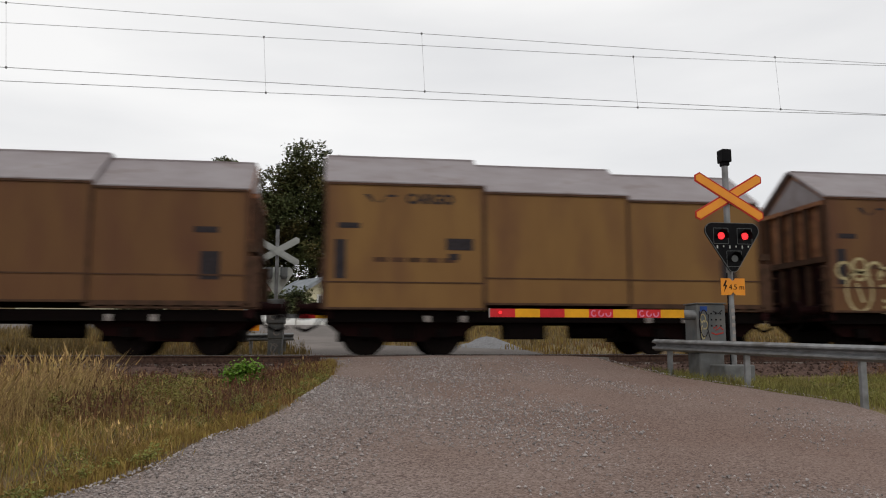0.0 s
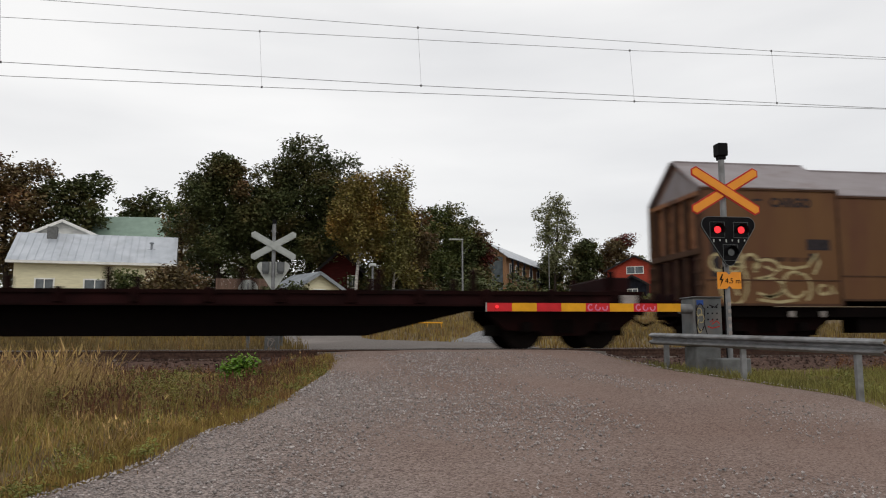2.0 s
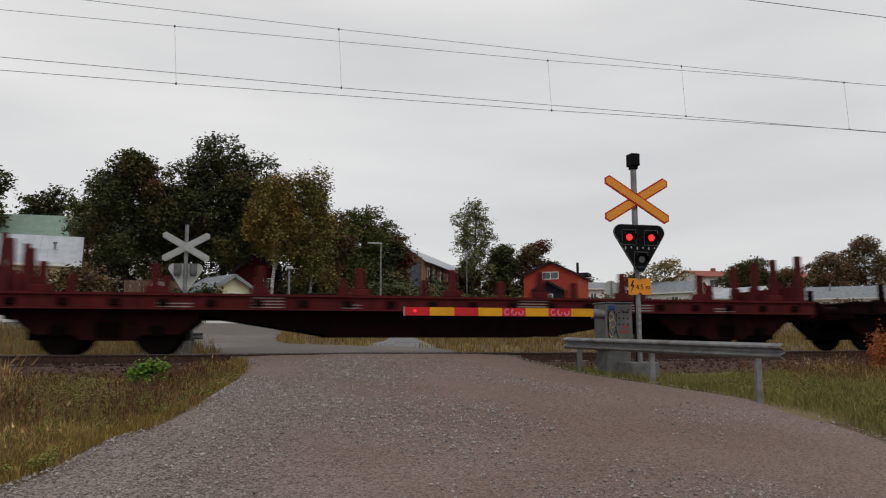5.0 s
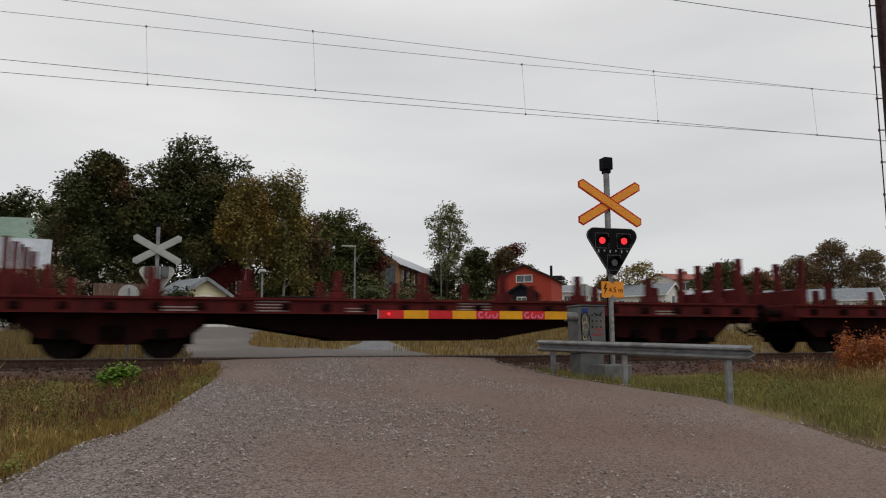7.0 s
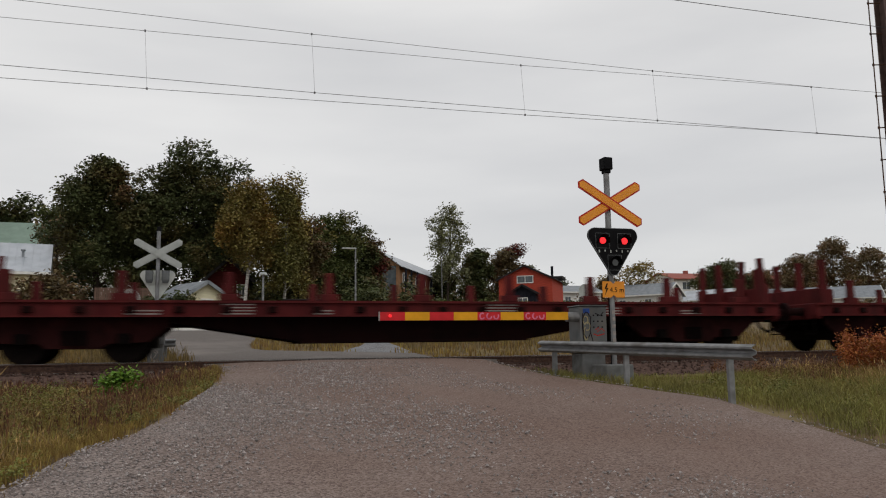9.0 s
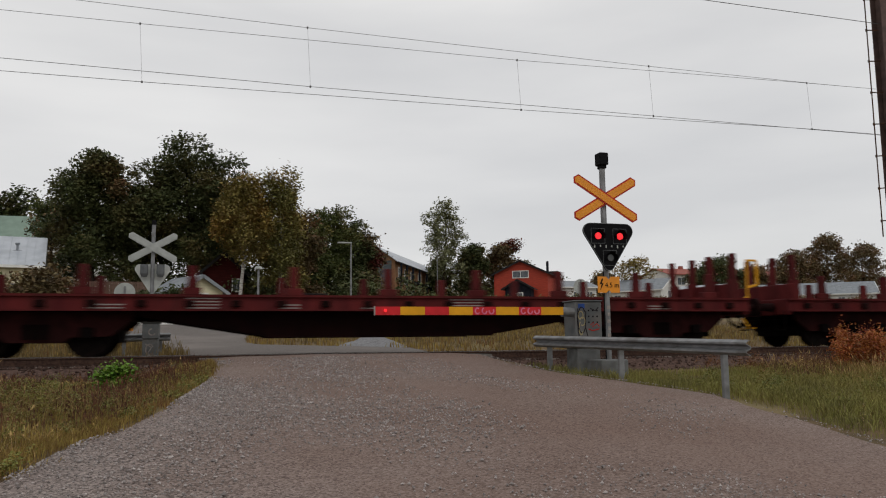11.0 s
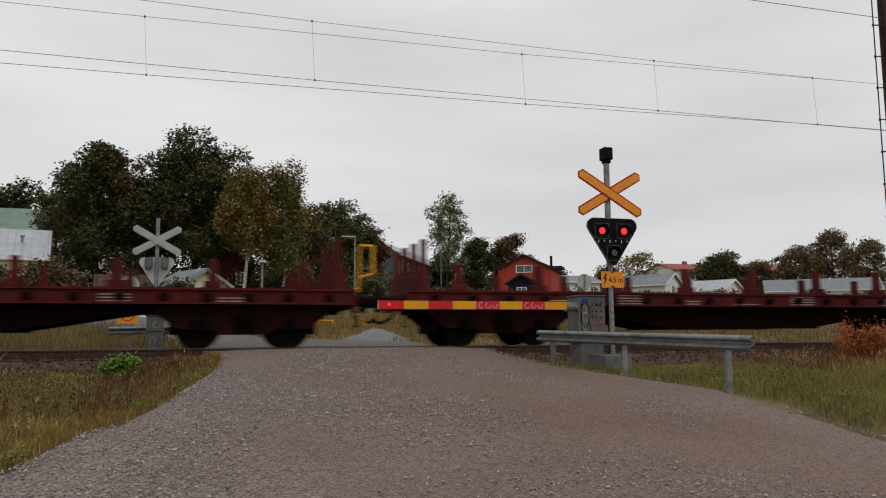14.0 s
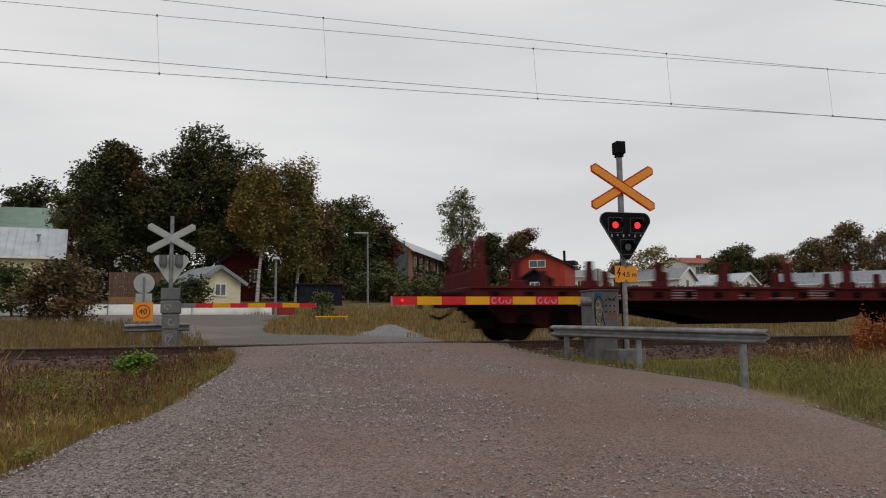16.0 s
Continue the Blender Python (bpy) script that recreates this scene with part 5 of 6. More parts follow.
def lamp_post(x, y, h, arm):
    z = ground_z(x, y)
    lp = thing("street_lamp", pose(x, y, z), "slim grey street lamp post" if arm else "short grey park lamp post", "street lamp")
    bm = B()
    tube(bm, (0, 0, -0.3), (0, 0, h), 0.07, 0.045, n=10)
    part("post", bm, M["galv"], lp)
    bm = B()
    if arm:
        box(bm, -0.85, 0.05, -0.09, 0.09, h - 0.02, h + 0.07)
    else:
        tube(bm, (0, 0, h), (0, 0, h + 0.12), 0.2, 0.14, n=14)
    part("lamp_head", bm, M["signback"], lp, bevel=0.01)


lamp_post(2.25, 36, 2.75, False)
lamp_post(8.6, 48, 4.6, True)
lamp_post(27.2, 92, 6.2, True)


rb = B()
prism(rb, [(-0.28, -0.3), (0.28, -0.3), (0.22, 0.1), (0.15, 0.46), (-0.15, 0.46), (-0.22, 0.1)], "x", -0.55, 0.55)
ob = new("road_block", mesh_of("road_block", rb, mat("dull_red_plastic", (0.22, 0.02, 0.018), (0.15, 0.015, 0.014), 0.6, scale=3), 0.03))
ob.location = (3.1, 42.3, 2.7)
tagged(ob, "dull red road block beside the white barriers", "barrier")


def heap():
    """A low heap of grey crushed stone."""
    n, r = 26, 0.98
    verts, faces = [], []
    for j in range(n + 1):
        for i in range(n + 1):
            u, v = -1 + 2 * i / n, -1 + 2 * j / n
            d = math.hypot(u, v)
            z = max(0.0, 0.44 * (1 - d) ** 0.8 if d < 1 else 0.0) * (1 + 0.25 * noise.noise((u * 3, v * 3, 5)))
            verts.append((u * r * 1.25, v * r, z - 0.06 + 0.02 * noise.noise((u * 14, v * 14, 2))))
    for j in range(n):
        for i in range(n):
            a = j * (n + 1) + i
            faces.append((a, a + 1, a + n + 2, a + n + 1))
    me = bpy.data.meshes.new("gravel_mound")
    me.from_pydata(verts, [], faces)
    me.materials.append(mat("grey_crushed_stone", (0.26, 0.26, 0.27), (0.15, 0.15, 0.155), 0.9, scale=25, bump=0.7))
    ob = new("gravel_mound", me)
    ob.location = (5.2, 25.2, ground_z(5.2, 25.2))
    tagged(ob, "low heap of grey crushed stone beside the road", "gravel heap")


heap()


# ------------------------------------------------------------ trees and bushes
def leaf_mat(name, a, b, third=None):
    m = mat(name, a, b, 0.6, scale=0.9, detail=3, spread=0.22, hue=0.02, third=third, tscale=0.35, tlow=0.5, thigh=0.62)
    bs = m.node_tree.nodes["Principled BSDF"]
    bs.inputs["Specular IOR Level"].default_value = 0.15
    return m


LEAF = {
    "dark": leaf_mat("dark_green_leaves", (0.08, 0.092, 0.034), (0.05, 0.06, 0.024), (0.11, 0.09, 0.034)),
    "green": leaf_mat("green_leaves", (0.1, 0.115, 0.036), (0.06, 0.075, 0.024), (0.14, 0.115, 0.035)),
    "birch": leaf_mat("yellowing_birch_leaves", (0.23, 0.175, 0.055), (0.15, 0.125, 0.042), (0.28, 0.17, 0.045)),
    "brown": leaf_mat("brownish_green_leaves", (0.15, 0.105, 0.05), (0.095, 0.072, 0.036), (0.18, 0.1, 0.048)),
    "birchgreen": leaf_mat("greenish_birch_leaves", (0.19, 0.17, 0.055), (0.12, 0.115, 0.04), (0.25, 0.17, 0.05)),
    "red": leaf_mat("red_maple_leaves", (0.16, 0.035, 0.028), (0.085, 0.03, 0.022)),
    "pale": leaf_mat("pale_poplar_leaves", (0.2, 0.2, 0.1), (0.13, 0.135, 0.065)),
    "yellow": leaf_mat("yellow_leaves", (0.27, 0.2, 0.07), (0.18, 0.14, 0.05)),
    "lime": leaf_mat("fresh_green_leaves", (0.14, 0.24, 0.025), (0.08, 0.15, 0.018)),
}
M["bark"] = mat("dark_bark", (0.05, 0.04, 0.032), (0.028, 0.022, 0.018), 0.9, scale=6, stretch=(3, 3, 0.6), bump=0.5)
M["birchbark"] = mat("white_birch_bark", (0.6, 0.58, 0.54), (0.15, 0.13, 0.12), 0.8, scale=3, stretch=(1, 1, 4))


def leaves(rng, lobes, count, size, droop=0.0):
    """Leaf quads in clumps inside a set of lobes (cx, cy, cz, rx, rz), denser towards the outside."""
    L = np.array(lobes, float)
    vol = L[:, 3] ** 2 * L[:, 4]
    n = max(1, count // 14)
    S = L[rng.choice(len(L), n, p=vol / vol.sum())]
    d = rng.normal(size=(n, 3))
    d /= np.linalg.norm(d, axis=1)[:, None]
    rr = rng.uniform(0.25, 1.0, n) ** 0.45 * rng.uniform(0.85, 1.08, n)
    c = S[:, :3] + d * rr[:, None] * S[:, [3, 3, 4]]
    cl = size * rng.uniform(1.2, 2.4, n)
    m = n * 14
    p = np.repeat(c, 14, 0) + rng.normal(size=(m, 3)) * np.repeat(cl, 14)[:, None] * np.array([0.8, 0.8, 0.5 + droop])
    a = rng.normal(size=(m, 3)) * np.array([1, 1, 0.45])
    a /= np.linalg.norm(a, axis=1)[:, None]
    b = np.cross(a, rng.normal(size=(m, 3)) * np.array([0.45, 0.45, 1.0]))
    b /= np.linalg.norm(b, axis=1)[:, None]
    s = (size * rng.uniform(0.5, 1.15, m))[:, None]
    verts = np.stack([p - a * s, p + b * s * 0.5, p + a * s, p - b * s * 0.5], 1).reshape(-1, 3)
    faces = np.arange(m * 4).reshape(-1, 4)
    return verts.tolist(), faces.tolist()


def tree(name, x, y, top, hw, leaf, label, seed, bark=None, count=7000, size=0.22, trunk_h=0.3, lobes_n=9, slim=1.0, extra=None, droop=0.0, lean=0.0):
    rng = np.random.default_rng(seed)
    z0 = ground_z(x, y)
    h = top - z0
    tr = thing(name, pose(x, y, z0), label, "tree" if name != "bush" else "bush")
    bark = bark or M["bark"]
    bm = B()
    tr_r = max(0.06, 0.022 * h * slim)
    pts = [Vector((lean * h * t + 0.02 * h * math.sin(5 * t + seed), 0.02 * h * math.cos(4 * t + seed), h * t - 0.3 * (t == 0))) for t in (0, 0.2, 0.4, 0.6, 0.8, 0.93)]
    for k in range(5):
        tube(bm, pts[k], pts[k + 1], tr_r * (1 - 0.17 * k), tr_r * (1 - 0.17 * (k + 1)), n=8, caps=False)
    part("trunk", bm, bark, tr, smooth=True)
    lobes = [(lean * h * 0.6, 0.0, h * (0.5 + trunk_h * 0.4), hw * 0.62, h * (0.42 - trunk_h * 0.2))]
    for k in range(lobes_n):
        a = k * 2.4 + rng.uniform(-0.3, 0.3)
        t = (k + 0.5) / lobes_n
        zz = h * (trunk_h + (0.92 - trunk_h) * t)
        w = hw * (0.8 * math.sin(math.pi * (0.28 + 0.58 * t)) ** 0.8)
        lobes.append((lean * zz + math.cos(a) * w * 0.85, math.sin(a) * w * 0.85, zz, hw * rng.uniform(0.3, 0.44), h * rng.uniform(0.08, 0.13)))
    if h > 3:
        for lb in lobes[1::2]:
            bm = B()
            st = Vector((lean * lb[2] * 0.7, 0, max(h * 0.15, lb[2] * 0.72)))
            en = Vector(lb[:3])
            mid = st.lerp(en, 0.5) + Vector((0, 0, 0.04 * h))
            tube(bm, st, mid, tr_r * 0.4, tr_r * 0.28, n=6, caps=False)
            tube(bm, mid, en, tr_r * 0.28, tr_r * 0.1, n=6, caps=False)
            part("limb", bm, bark, tr)
    v, f = leaves(rng, lobes, count, size, droop)
    me = bpy.data.meshes.new("crown")
    me.from_pydata(v, [], f)
    me.materials.append(LEAF[leaf])
    cr = new("crown", me)
    cr.parent = tr
    if extra:
        ex_leaf, ex_lobes, ex_count = extra
        v, f = leaves(rng, [(a, b, c - z0, d, e) for a, b, c, d, e in ex_lobes], ex_count, size, droop)
        me = bpy.data.meshes.new("crown")
        me.from_pydata(v, [], f)
        me.materials.append(LEAF[ex_leaf])
        o = new("crown", me)
        o.parent = tr
        tagged(o, "red autumn part of the crown" if ex_leaf == "red" else "yellowing part of the crown")
    return tr


tree("tree", -1.3, 62, 17.2, 5.32, "dark", "tall dark green broadleaf tree", 1, count=52000, lobes_n=16, trunk_h=0.2, size=0.15)
tree("tree", -7.8, 60, 16.0, 3.7, "dark", "tall dark broadleaf tree with brownish top", 2, count=38000, lobes_n=12, trunk_h=0.2, extra=("brown", [(0.6, -1, 13.9, 1.5, 1.0), (1.6, -2, 12.6, 0.9, 0.7)], 1800), size=0.15)
tree("tree", -4.8, 65, 14.9, 3.89, "dark", "dark green broadleaf tree in the group", 3, count=17000, trunk_h=0.18, size=0.16)
tree("tree", 0.8, 66, 15.3, 3.27, "green", "green broadleaf tree behind the birches", 4, count=15000, trunk_h=0.18, size=0.16)
tree("birch_tree", 2.4, 56, 13.4, 1.98, "birch", "yellowing birch with a white trunk", 5, bark=M["birchbark"], count=21000, size=0.13, trunk_h=0.48, slim=0.7, droop=0.6, lobes_n=14)
tree("birch_tree", 5.0, 57, 14.4, 2.07, "birchgreen", "tall yellowing birch with a thin top", 6, bark=M["birchbark"], count=21000, size=0.13, trunk_h=0.2, slim=0.5, droop=0.6, lobes_n=14)
tree("tree", 6.4, 61, 12.3, 2.56, "brown", "brownish green tree beside the birches", 7, count=14000, trunk_h=0.12, size=0.16)
tree("tree", 10.2, 68, 14.1, 3.07, "green", "green broadleaf tree in the belt", 8, count=17000, trunk_h=0.15, size=0.16)
tree("tree", 12.6, 71, 13.2, 2.56, "dark", "dark green broadleaf tree in the belt", 9, count=13000, trunk_h=0.15, size=0.16)
tree("tree", 8.0, 64, 11.6, 2.25, "green", "lower green tree in the belt", 21, count=10000, trunk_h=0.1, size=0.16)
tree("tree", 14.3, 72, 12.2, 1.94, "brown", "brownish tree with reddening leaves", 10, count=9000, trunk_h=0.12, extra=("red", [(0.7, -1.0, 9.6, 0.8, 1.2)], 450), size=0.16)
tree("tree", 16.2, 80, 10.2, 1.2, "brown", "small brownish tree behind the belt", 22, count=2500, trunk_h=0.12)
tree("tree", 30.6, 100, 21.7, 3.2, "pale", "slender pale poplar with sparse leaves", 11, count=8500, size=0.2, trunk_h=0.25, slim=0.6, lobes_n=12)
tree("tree", 31.0, 105, 13.6, 2.6, "green", "low green tree below the poplar", 23, count=8000, trunk_h=0.1)
tree("tree", 35.2, 103, 15.6, 2.9, "dark", "round dark green tree among houses", 12, count=11000, size=0.22, trunk_h=0.15)
tree("tree", 40.2, 104, 16.2, 3.2, "brown", "maple turning red at its top", 13, count=12000, size=0.22, trunk_h=0.15, extra=("red", [(1.2, -1.0, 15.4, 1.4, 0.8)], 700))
tree("tree", 44.5, 107, 14.0, 3.0, "dark", "dark green tree behind the red house", 14, count=9000, size=0.22, trunk_h=0.1)
tree("tree", 26.2, 106, 13.2, 2.2, "dark", "small dark tree behind the timber house", 24, count=3000, size=0.25, trunk_h=0.1)
tree("tree", 61.0, 103, 14.2, 3.8, "yellow", "sparse yellow autumn tree behind a house", 15, count=2600, size=0.25, trunk_h=0.3, slim=0.7)
tree("tree", 56.5, 104, 12.2, 2.6, "brown", "low brownish tree behind a house", 25, count=3000, size=0.25, trunk_h=0.1)
tree("tree", 84.5, 116, 16.3, 5.4, "dark", "broad dark green tree behind the houses", 16, count=16000, size=0.24, trunk_h=0.1)
tree("tree", 92.5, 116, 15.0, 4.6, "brown", "brownish broadleaf tree behind the houses", 17, count=13000, size=0.24, trunk_h=0.1)
tree("tree", 101.5, 117, 18.2, 4.8, "brown", "tall brownish tree with thin crown", 18, count=12000, size=0.24, trunk_h=0.12, slim=0.7)
tree("tree", 109.5, 117, 21.6, 5.8, "brown", "tall brownish tree with thin crown", 19, count=16000, size=0.24, trunk_h=0.15, slim=0.7)
tree("tree", 118.5, 118, 20.0, 6.0, "brown", "tall brownish tree with thin crown", 20, count=14000, size=0.24, trunk_h=0.12, slim=0.7)
tree("tree", 75.0, 140, 15.6, 2.2, "yellow", "small sparse yellow tree far off", 26, count=1200, size=0.3, trunk_h=0.2)
tree("tree", -30.0, 80, 19.9, 5.2, "brown", "tall brownish broadleaf tree", 27, count=14000, size=0.26, trunk_h=0.15)
tree("tree", -24.6, 81, 18.6, 4.6, "dark", "dark broadleaf tree behind the yellow house", 28, count=13000, size=0.26, trunk_h=0.15)
tree("tree", -19.6, 88, 18.2, 3.6, "dark", "dark round tree behind the green roof", 29, count=9000, size=0.26, trunk_h=0.15)
tree("tree", -14.8, 86, 17.4, 3.4, "green", "green tree behind the green roof", 30, count=9000, size=0.26, trunk_h=0.15)
tree("tree", -12.6, 72, 13.3, 2.25, "brown", "small brownish tree before the green roof", 31, count=3500, trunk_h=0.2)
tree("bush", -6.1, 33, 4.7, 1.75, "brown", "dense brownish green round bush", 32, count=7000, size=0.11, trunk_h=0.08, lobes_n=11)
tree("bush", -9.4, 40, 5.2, 1.3, "green", "green bush beside the yellow house", 33, count=3000, size=0.12, trunk_h=0.08)
tree("bush", -1.6, 45.5, 4.9, 1.0, "dark", "dark bush beside the yellow outbuilding", 34, count=2500, size=0.12, trunk_h=0.05)
tree("bush", -3.3, 49.5, 5.0, 1.6, "dark", "dark bush under the trees", 35, count=3000, size=0.12, trunk_h=0.05)
tree("bush", 4.6, 38, 3.7, 0.75, "green", "small leafy sapling in the grass", 36, count=900, size=0.09, trunk_h=0.1)
tree("bush", 11.0, 56, 6.0, 2.2, "dark", "dark undergrowth bush below the trees", 37, count=4000, size=0.14, trunk_h=0.05)
tree("bush", -1.25, 12.9, 1.3, 0.36, "lime", "fresh green clump beside the track", 38, count=1500, size=0.045, trunk_h=0.02, lobes_n=7)


def thicket(name, label, leaf, x0, x1, y0, y1, n, h0, h1, r0, r1, count, size, seed):
    """A belt of leaf clumps too far or too dense to count."""
    rng = np.random.default_rng(seed)
    lobes = []
    for _ in range(n):
        x, y, r = rng.uniform(x0, x1), rng.uniform(y0, y1), rng.uniform(r0, r1)
        hh = rng.uniform(h0, h1)
        lobes.append((x, y, ground_z(x, y) + hh * 0.45, r, hh * 0.55))
    v, f = leaves(rng, lobes, count, size)
    me = bpy.data.meshes.new(name)
    me.from_pydata(v, [], f)
    me.materials.append(LEAF[leaf])
    tagged(new(name, me), label, "woods", kind="stuff")


thicket("undergrowth", "dark undergrowth below the broadleaf trees", "dark", -10, 17, 58, 70, 70, 1.6, 3.4, 0.9, 1.8, 17000, 0.2, 51)
thicket("undergrowth", "green undergrowth before the far houses", "green", 16, 48, 72, 84, 50, 0.7, 1.3, 1.0, 2.0, 9000, 0.22, 52)
thicket("far_woods", "distant dark broadleaf woods behind the houses", "dark", -50, 62, 122, 150, 110, 3.5, 6.0, 2.5, 4.5, 20000, 0.45, 53)
thicket("far_woods", "distant brownish woods behind the apartment building", "brown", 50, 190, 165, 200, 90, 3.0, 6.0, 3.0, 6.0, 16000, 0.55, 54)
thicket("far_woods", "low bushes between the white houses", "brown", 45, 125, 90, 96, 40, 1.0, 1.9, 0.9, 1.8, 6000, 0.22, 55)


# ------------------------------------------------------------ grass and weeds
def blades(name, label, material, spots, seed, wid=(0.004, 0.008), heads=0.0, lean=0.35):
    """Many bent blades, spots: (x, y, height)."""
    rng = np.random.default_rng(seed)
    verts, faces = [], []
    for x, y, hgt in spots:
        z = ground_z(x, y) if not on_road(x, y) else road_z(y)
        a = rng.uniform(0, math.tau)
        w = rng.uniform(*wid)
        dx, dy = math.cos(a) * w, math.sin(a) * w
        b = rng.uniform(0, math.tau)
        l = hgt * rng.uniform(0.05, lean)
        lx, ly = math.cos(b) * l, math.sin(b) * l
        k = len(verts)
        verts += [(x - dx, y - dy, z - 0.03), (x + dx, y + dy, z - 0.03), (x + lx * 0.35 + dx * 0.8, y + ly * 0.35 + dy * 0.8, z + hgt * 0.6),
                  (x + lx * 0.35 - dx * 0.8, y + ly * 0.35 - dy * 0.8, z + hgt * 0.6), (x + lx, y + ly, z + hgt)]
        faces += [(k, k + 1, k + 2, k + 3), (k + 3, k + 2, k + 4)]
        if heads and rng.random() < heads:
            s = rng.uniform(0.007, 0.014)
            k = len(verts)
            verts += [(x + lx * 0.8 - s, y + ly * 0.8, z + hgt * 0.86), (x + lx * 0.8 + s, y + ly * 0.8, z + hgt * 0.86), (x + lx * 1.05, y + ly * 1.05, z + hgt * 1.1),
                      (x + lx * 0.8, y + ly * 0.8 - s, z + hgt * 0.86), (x + lx * 0.8, y + ly * 0.8 + s, z + hgt * 0.86)]
            faces += [(k, k + 1, k + 2), (k + 3, k + 4, k + 2)]
    me = bpy.data.meshes.new(name)
    me.from_pydata(verts, [], faces)
    me.materials.append(material)
    tagged(new(name, me), label, "grass", kind="stuff")


M["straw"] = mat("dry_straw_grass", (0.56, 0.375, 0.17), (0.37, 0.24, 0.1), 0.8, scale=1.5, spread=0.35, hue=0.015, third=(0.24, 0.17, 0.07), tscale=0.6, tlow=0.42, thigh=0.6)
M["drymeadow"] = mat("dull_meadow_straw", (0.24, 0.175, 0.08), (0.14, 0.105, 0.048), 0.85, scale=1.0, spread=0.35, third=(0.14, 0.1, 0.04), tscale=0.4, tlow=0.42, thigh=0.6)
M["grass"] = mat("olive_grass", (0.285, 0.19, 0.053), (0.17, 0.115, 0.035), 0.8, scale=1.2, spread=0.4, hue=0.02, third=(0.2, 0.11, 0.045), tscale=0.6)
M["grassbright"] = mat("fresh_green_grass", (0.235, 0.215, 0.058), (0.14, 0.13, 0.04), 0.8, scale=1.2, spread=0.35, hue=0.02, third=(0.19, 0.155, 0.05), tscale=0.6)
M["weedbrown"] = mat("dry_brown_weeds", (0.14, 0.062, 0.036), (0.08, 0.038, 0.025), 0.85, scale=2, spread=0.4)
LEAF["weed"] = leaf_mat("green_weed_leaves", (0.18, 0.18, 0.045), (0.11, 0.115, 0.032), (0.19, 0.14, 0.04))
LEAF["dock"] = leaf_mat("orange_dock_leaves", (0.4, 0.13, 0.04), (0.26, 0.085, 0.03), (0.16, 0.055, 0.028))
LEAF["redweed"] = leaf_mat("reddish_weed_leaves", (0.2, 0.09, 0.042), (0.12, 0.06, 0.03))


def weeds(name, label, leaf, spots, count, size, seed):
    """Leafy stems in low clumps, spots: (x, y, radius, height)."""
    rng = np.random.default_rng(seed)
    lobes = [(x, y, (road_z(y) if on_road(x, y) else ground_z(x, y)) + h * 0.42, r, h * 0.5) for x, y, r, h in spots]
    v, f = leaves(rng, lobes, count, size, 0.5)
    me = bpy.data.meshes.new(name)
    me.from_pydata(v, [], f)
    me.materials.append(LEAF[leaf])
    tagged(new(name, me), label, "weeds", kind="stuff")


def spread_spots(seed, n, x0, x1, y0, y1, r0, r1, h0, h1, off, reach):
    """Spots for clumps in a stretch of verge, off the road's edge by off to reach metres."""
    rng = np.random.default_rng(seed)
    out = []
    while len(out) < n:
        x, y = rng.uniform(x0, x1), rng.uniform(y0, y1)
        d = max(interp(ROAD_L, y) - x, x - interp(ROAD_R, y))
        if off < d < reach:
            out.append((x, y, rng.uniform(r0, r1), rng.uniform(h0, h1)))
    return out


def scatter(seed, n, x0, x1, y0, y1, h0, h1, keep=None, patch=0.0):
    """Random spots off the road, thinned by a patchy noise."""
    rng = np.random.default_rng(seed)
    out = []
    for _ in range(n):
        x, y = rng.uniform(x0, x1), rng.uniform(y0, y1)
        if (on_road(x - 0.3, y) and on_road(x + 0.3, y)) or (y > 16 and on_road(x, y)) or abs(y - TRACK_Y) < 2.1:
            continue
        v = noise.noise((x * 0.8, y * 0.8, seed))
        if v < patch + rng.uniform(-0.25, 0.25):
            continue
        hh = rng.uniform(h0, h1) * (0.75 + 0.5 * (v + 0.5))
        if keep:
            f = keep(x, y)
            if f <= 0 or rng.random() > f:
                continue
            hh *= 0.4 + 0.6 * f
        out.append((x, y, hh))
    return out


def left_tall(x, y):
    d = interp(ROAD_L, min(y, 16)) - x
    return max(0.0, min(1.0, (d - 0.7) / 1.6)) * max(0.0, min(1.0, (13.4 - y) / 4.0))


def left_low(x, y):
    d = interp(ROAD_L, min(y, 16)) - x + 0.16 * noise.noise((x * 1.7, y * 1.7, 4.0))
    return max(0.0, min(1.0, (d + 0.2) / 0.6))


def right_side(x, y):
    d = x - interp(ROAD_R, min(y, 16)) + 0.2 * noise.noise((x * 1.7, y * 1.7, 6.0))
    return max(0.0, min(1.0, (d + 0.12) / 0.4))


def right_far(x, y):
    """Tall growth only well past the crossing, where the ballast shoulder ends."""
    return right_side(x, y) * max(0.0, min(1.0, (x - 9.2 - 0.25 * (y - 9)) / 2.4))


blades("tall_dry_grass", "tall dry straw grass beside the gravel road", M["straw"], scatter(1, 12000, -9, 0, 4.5, 13.4, 0.3, 0.62, left_tall, -0.1), 1, (0.0014, 0.003), 0.2, 0.9)
blades("tall_dry_grass", "pale tall straw away from the road edge", M["straw"], scatter(24, 24000, -9, -3.0, 4.5, 12.5, 0.28, 0.66, None, -0.12), 25, (0.0014, 0.003), 0.25, 0.9)
blades("green_grass", "mixed olive and yellow roadside grass", M["grass"], scatter(2, 60000, -9, 0.3, 4.5, 15.6, 0.05, 0.18, left_low, -0.4), 2, (0.0025, 0.005), 0.0, 1.0)
rngedge = np.random.default_rng(71)
EDGE = []
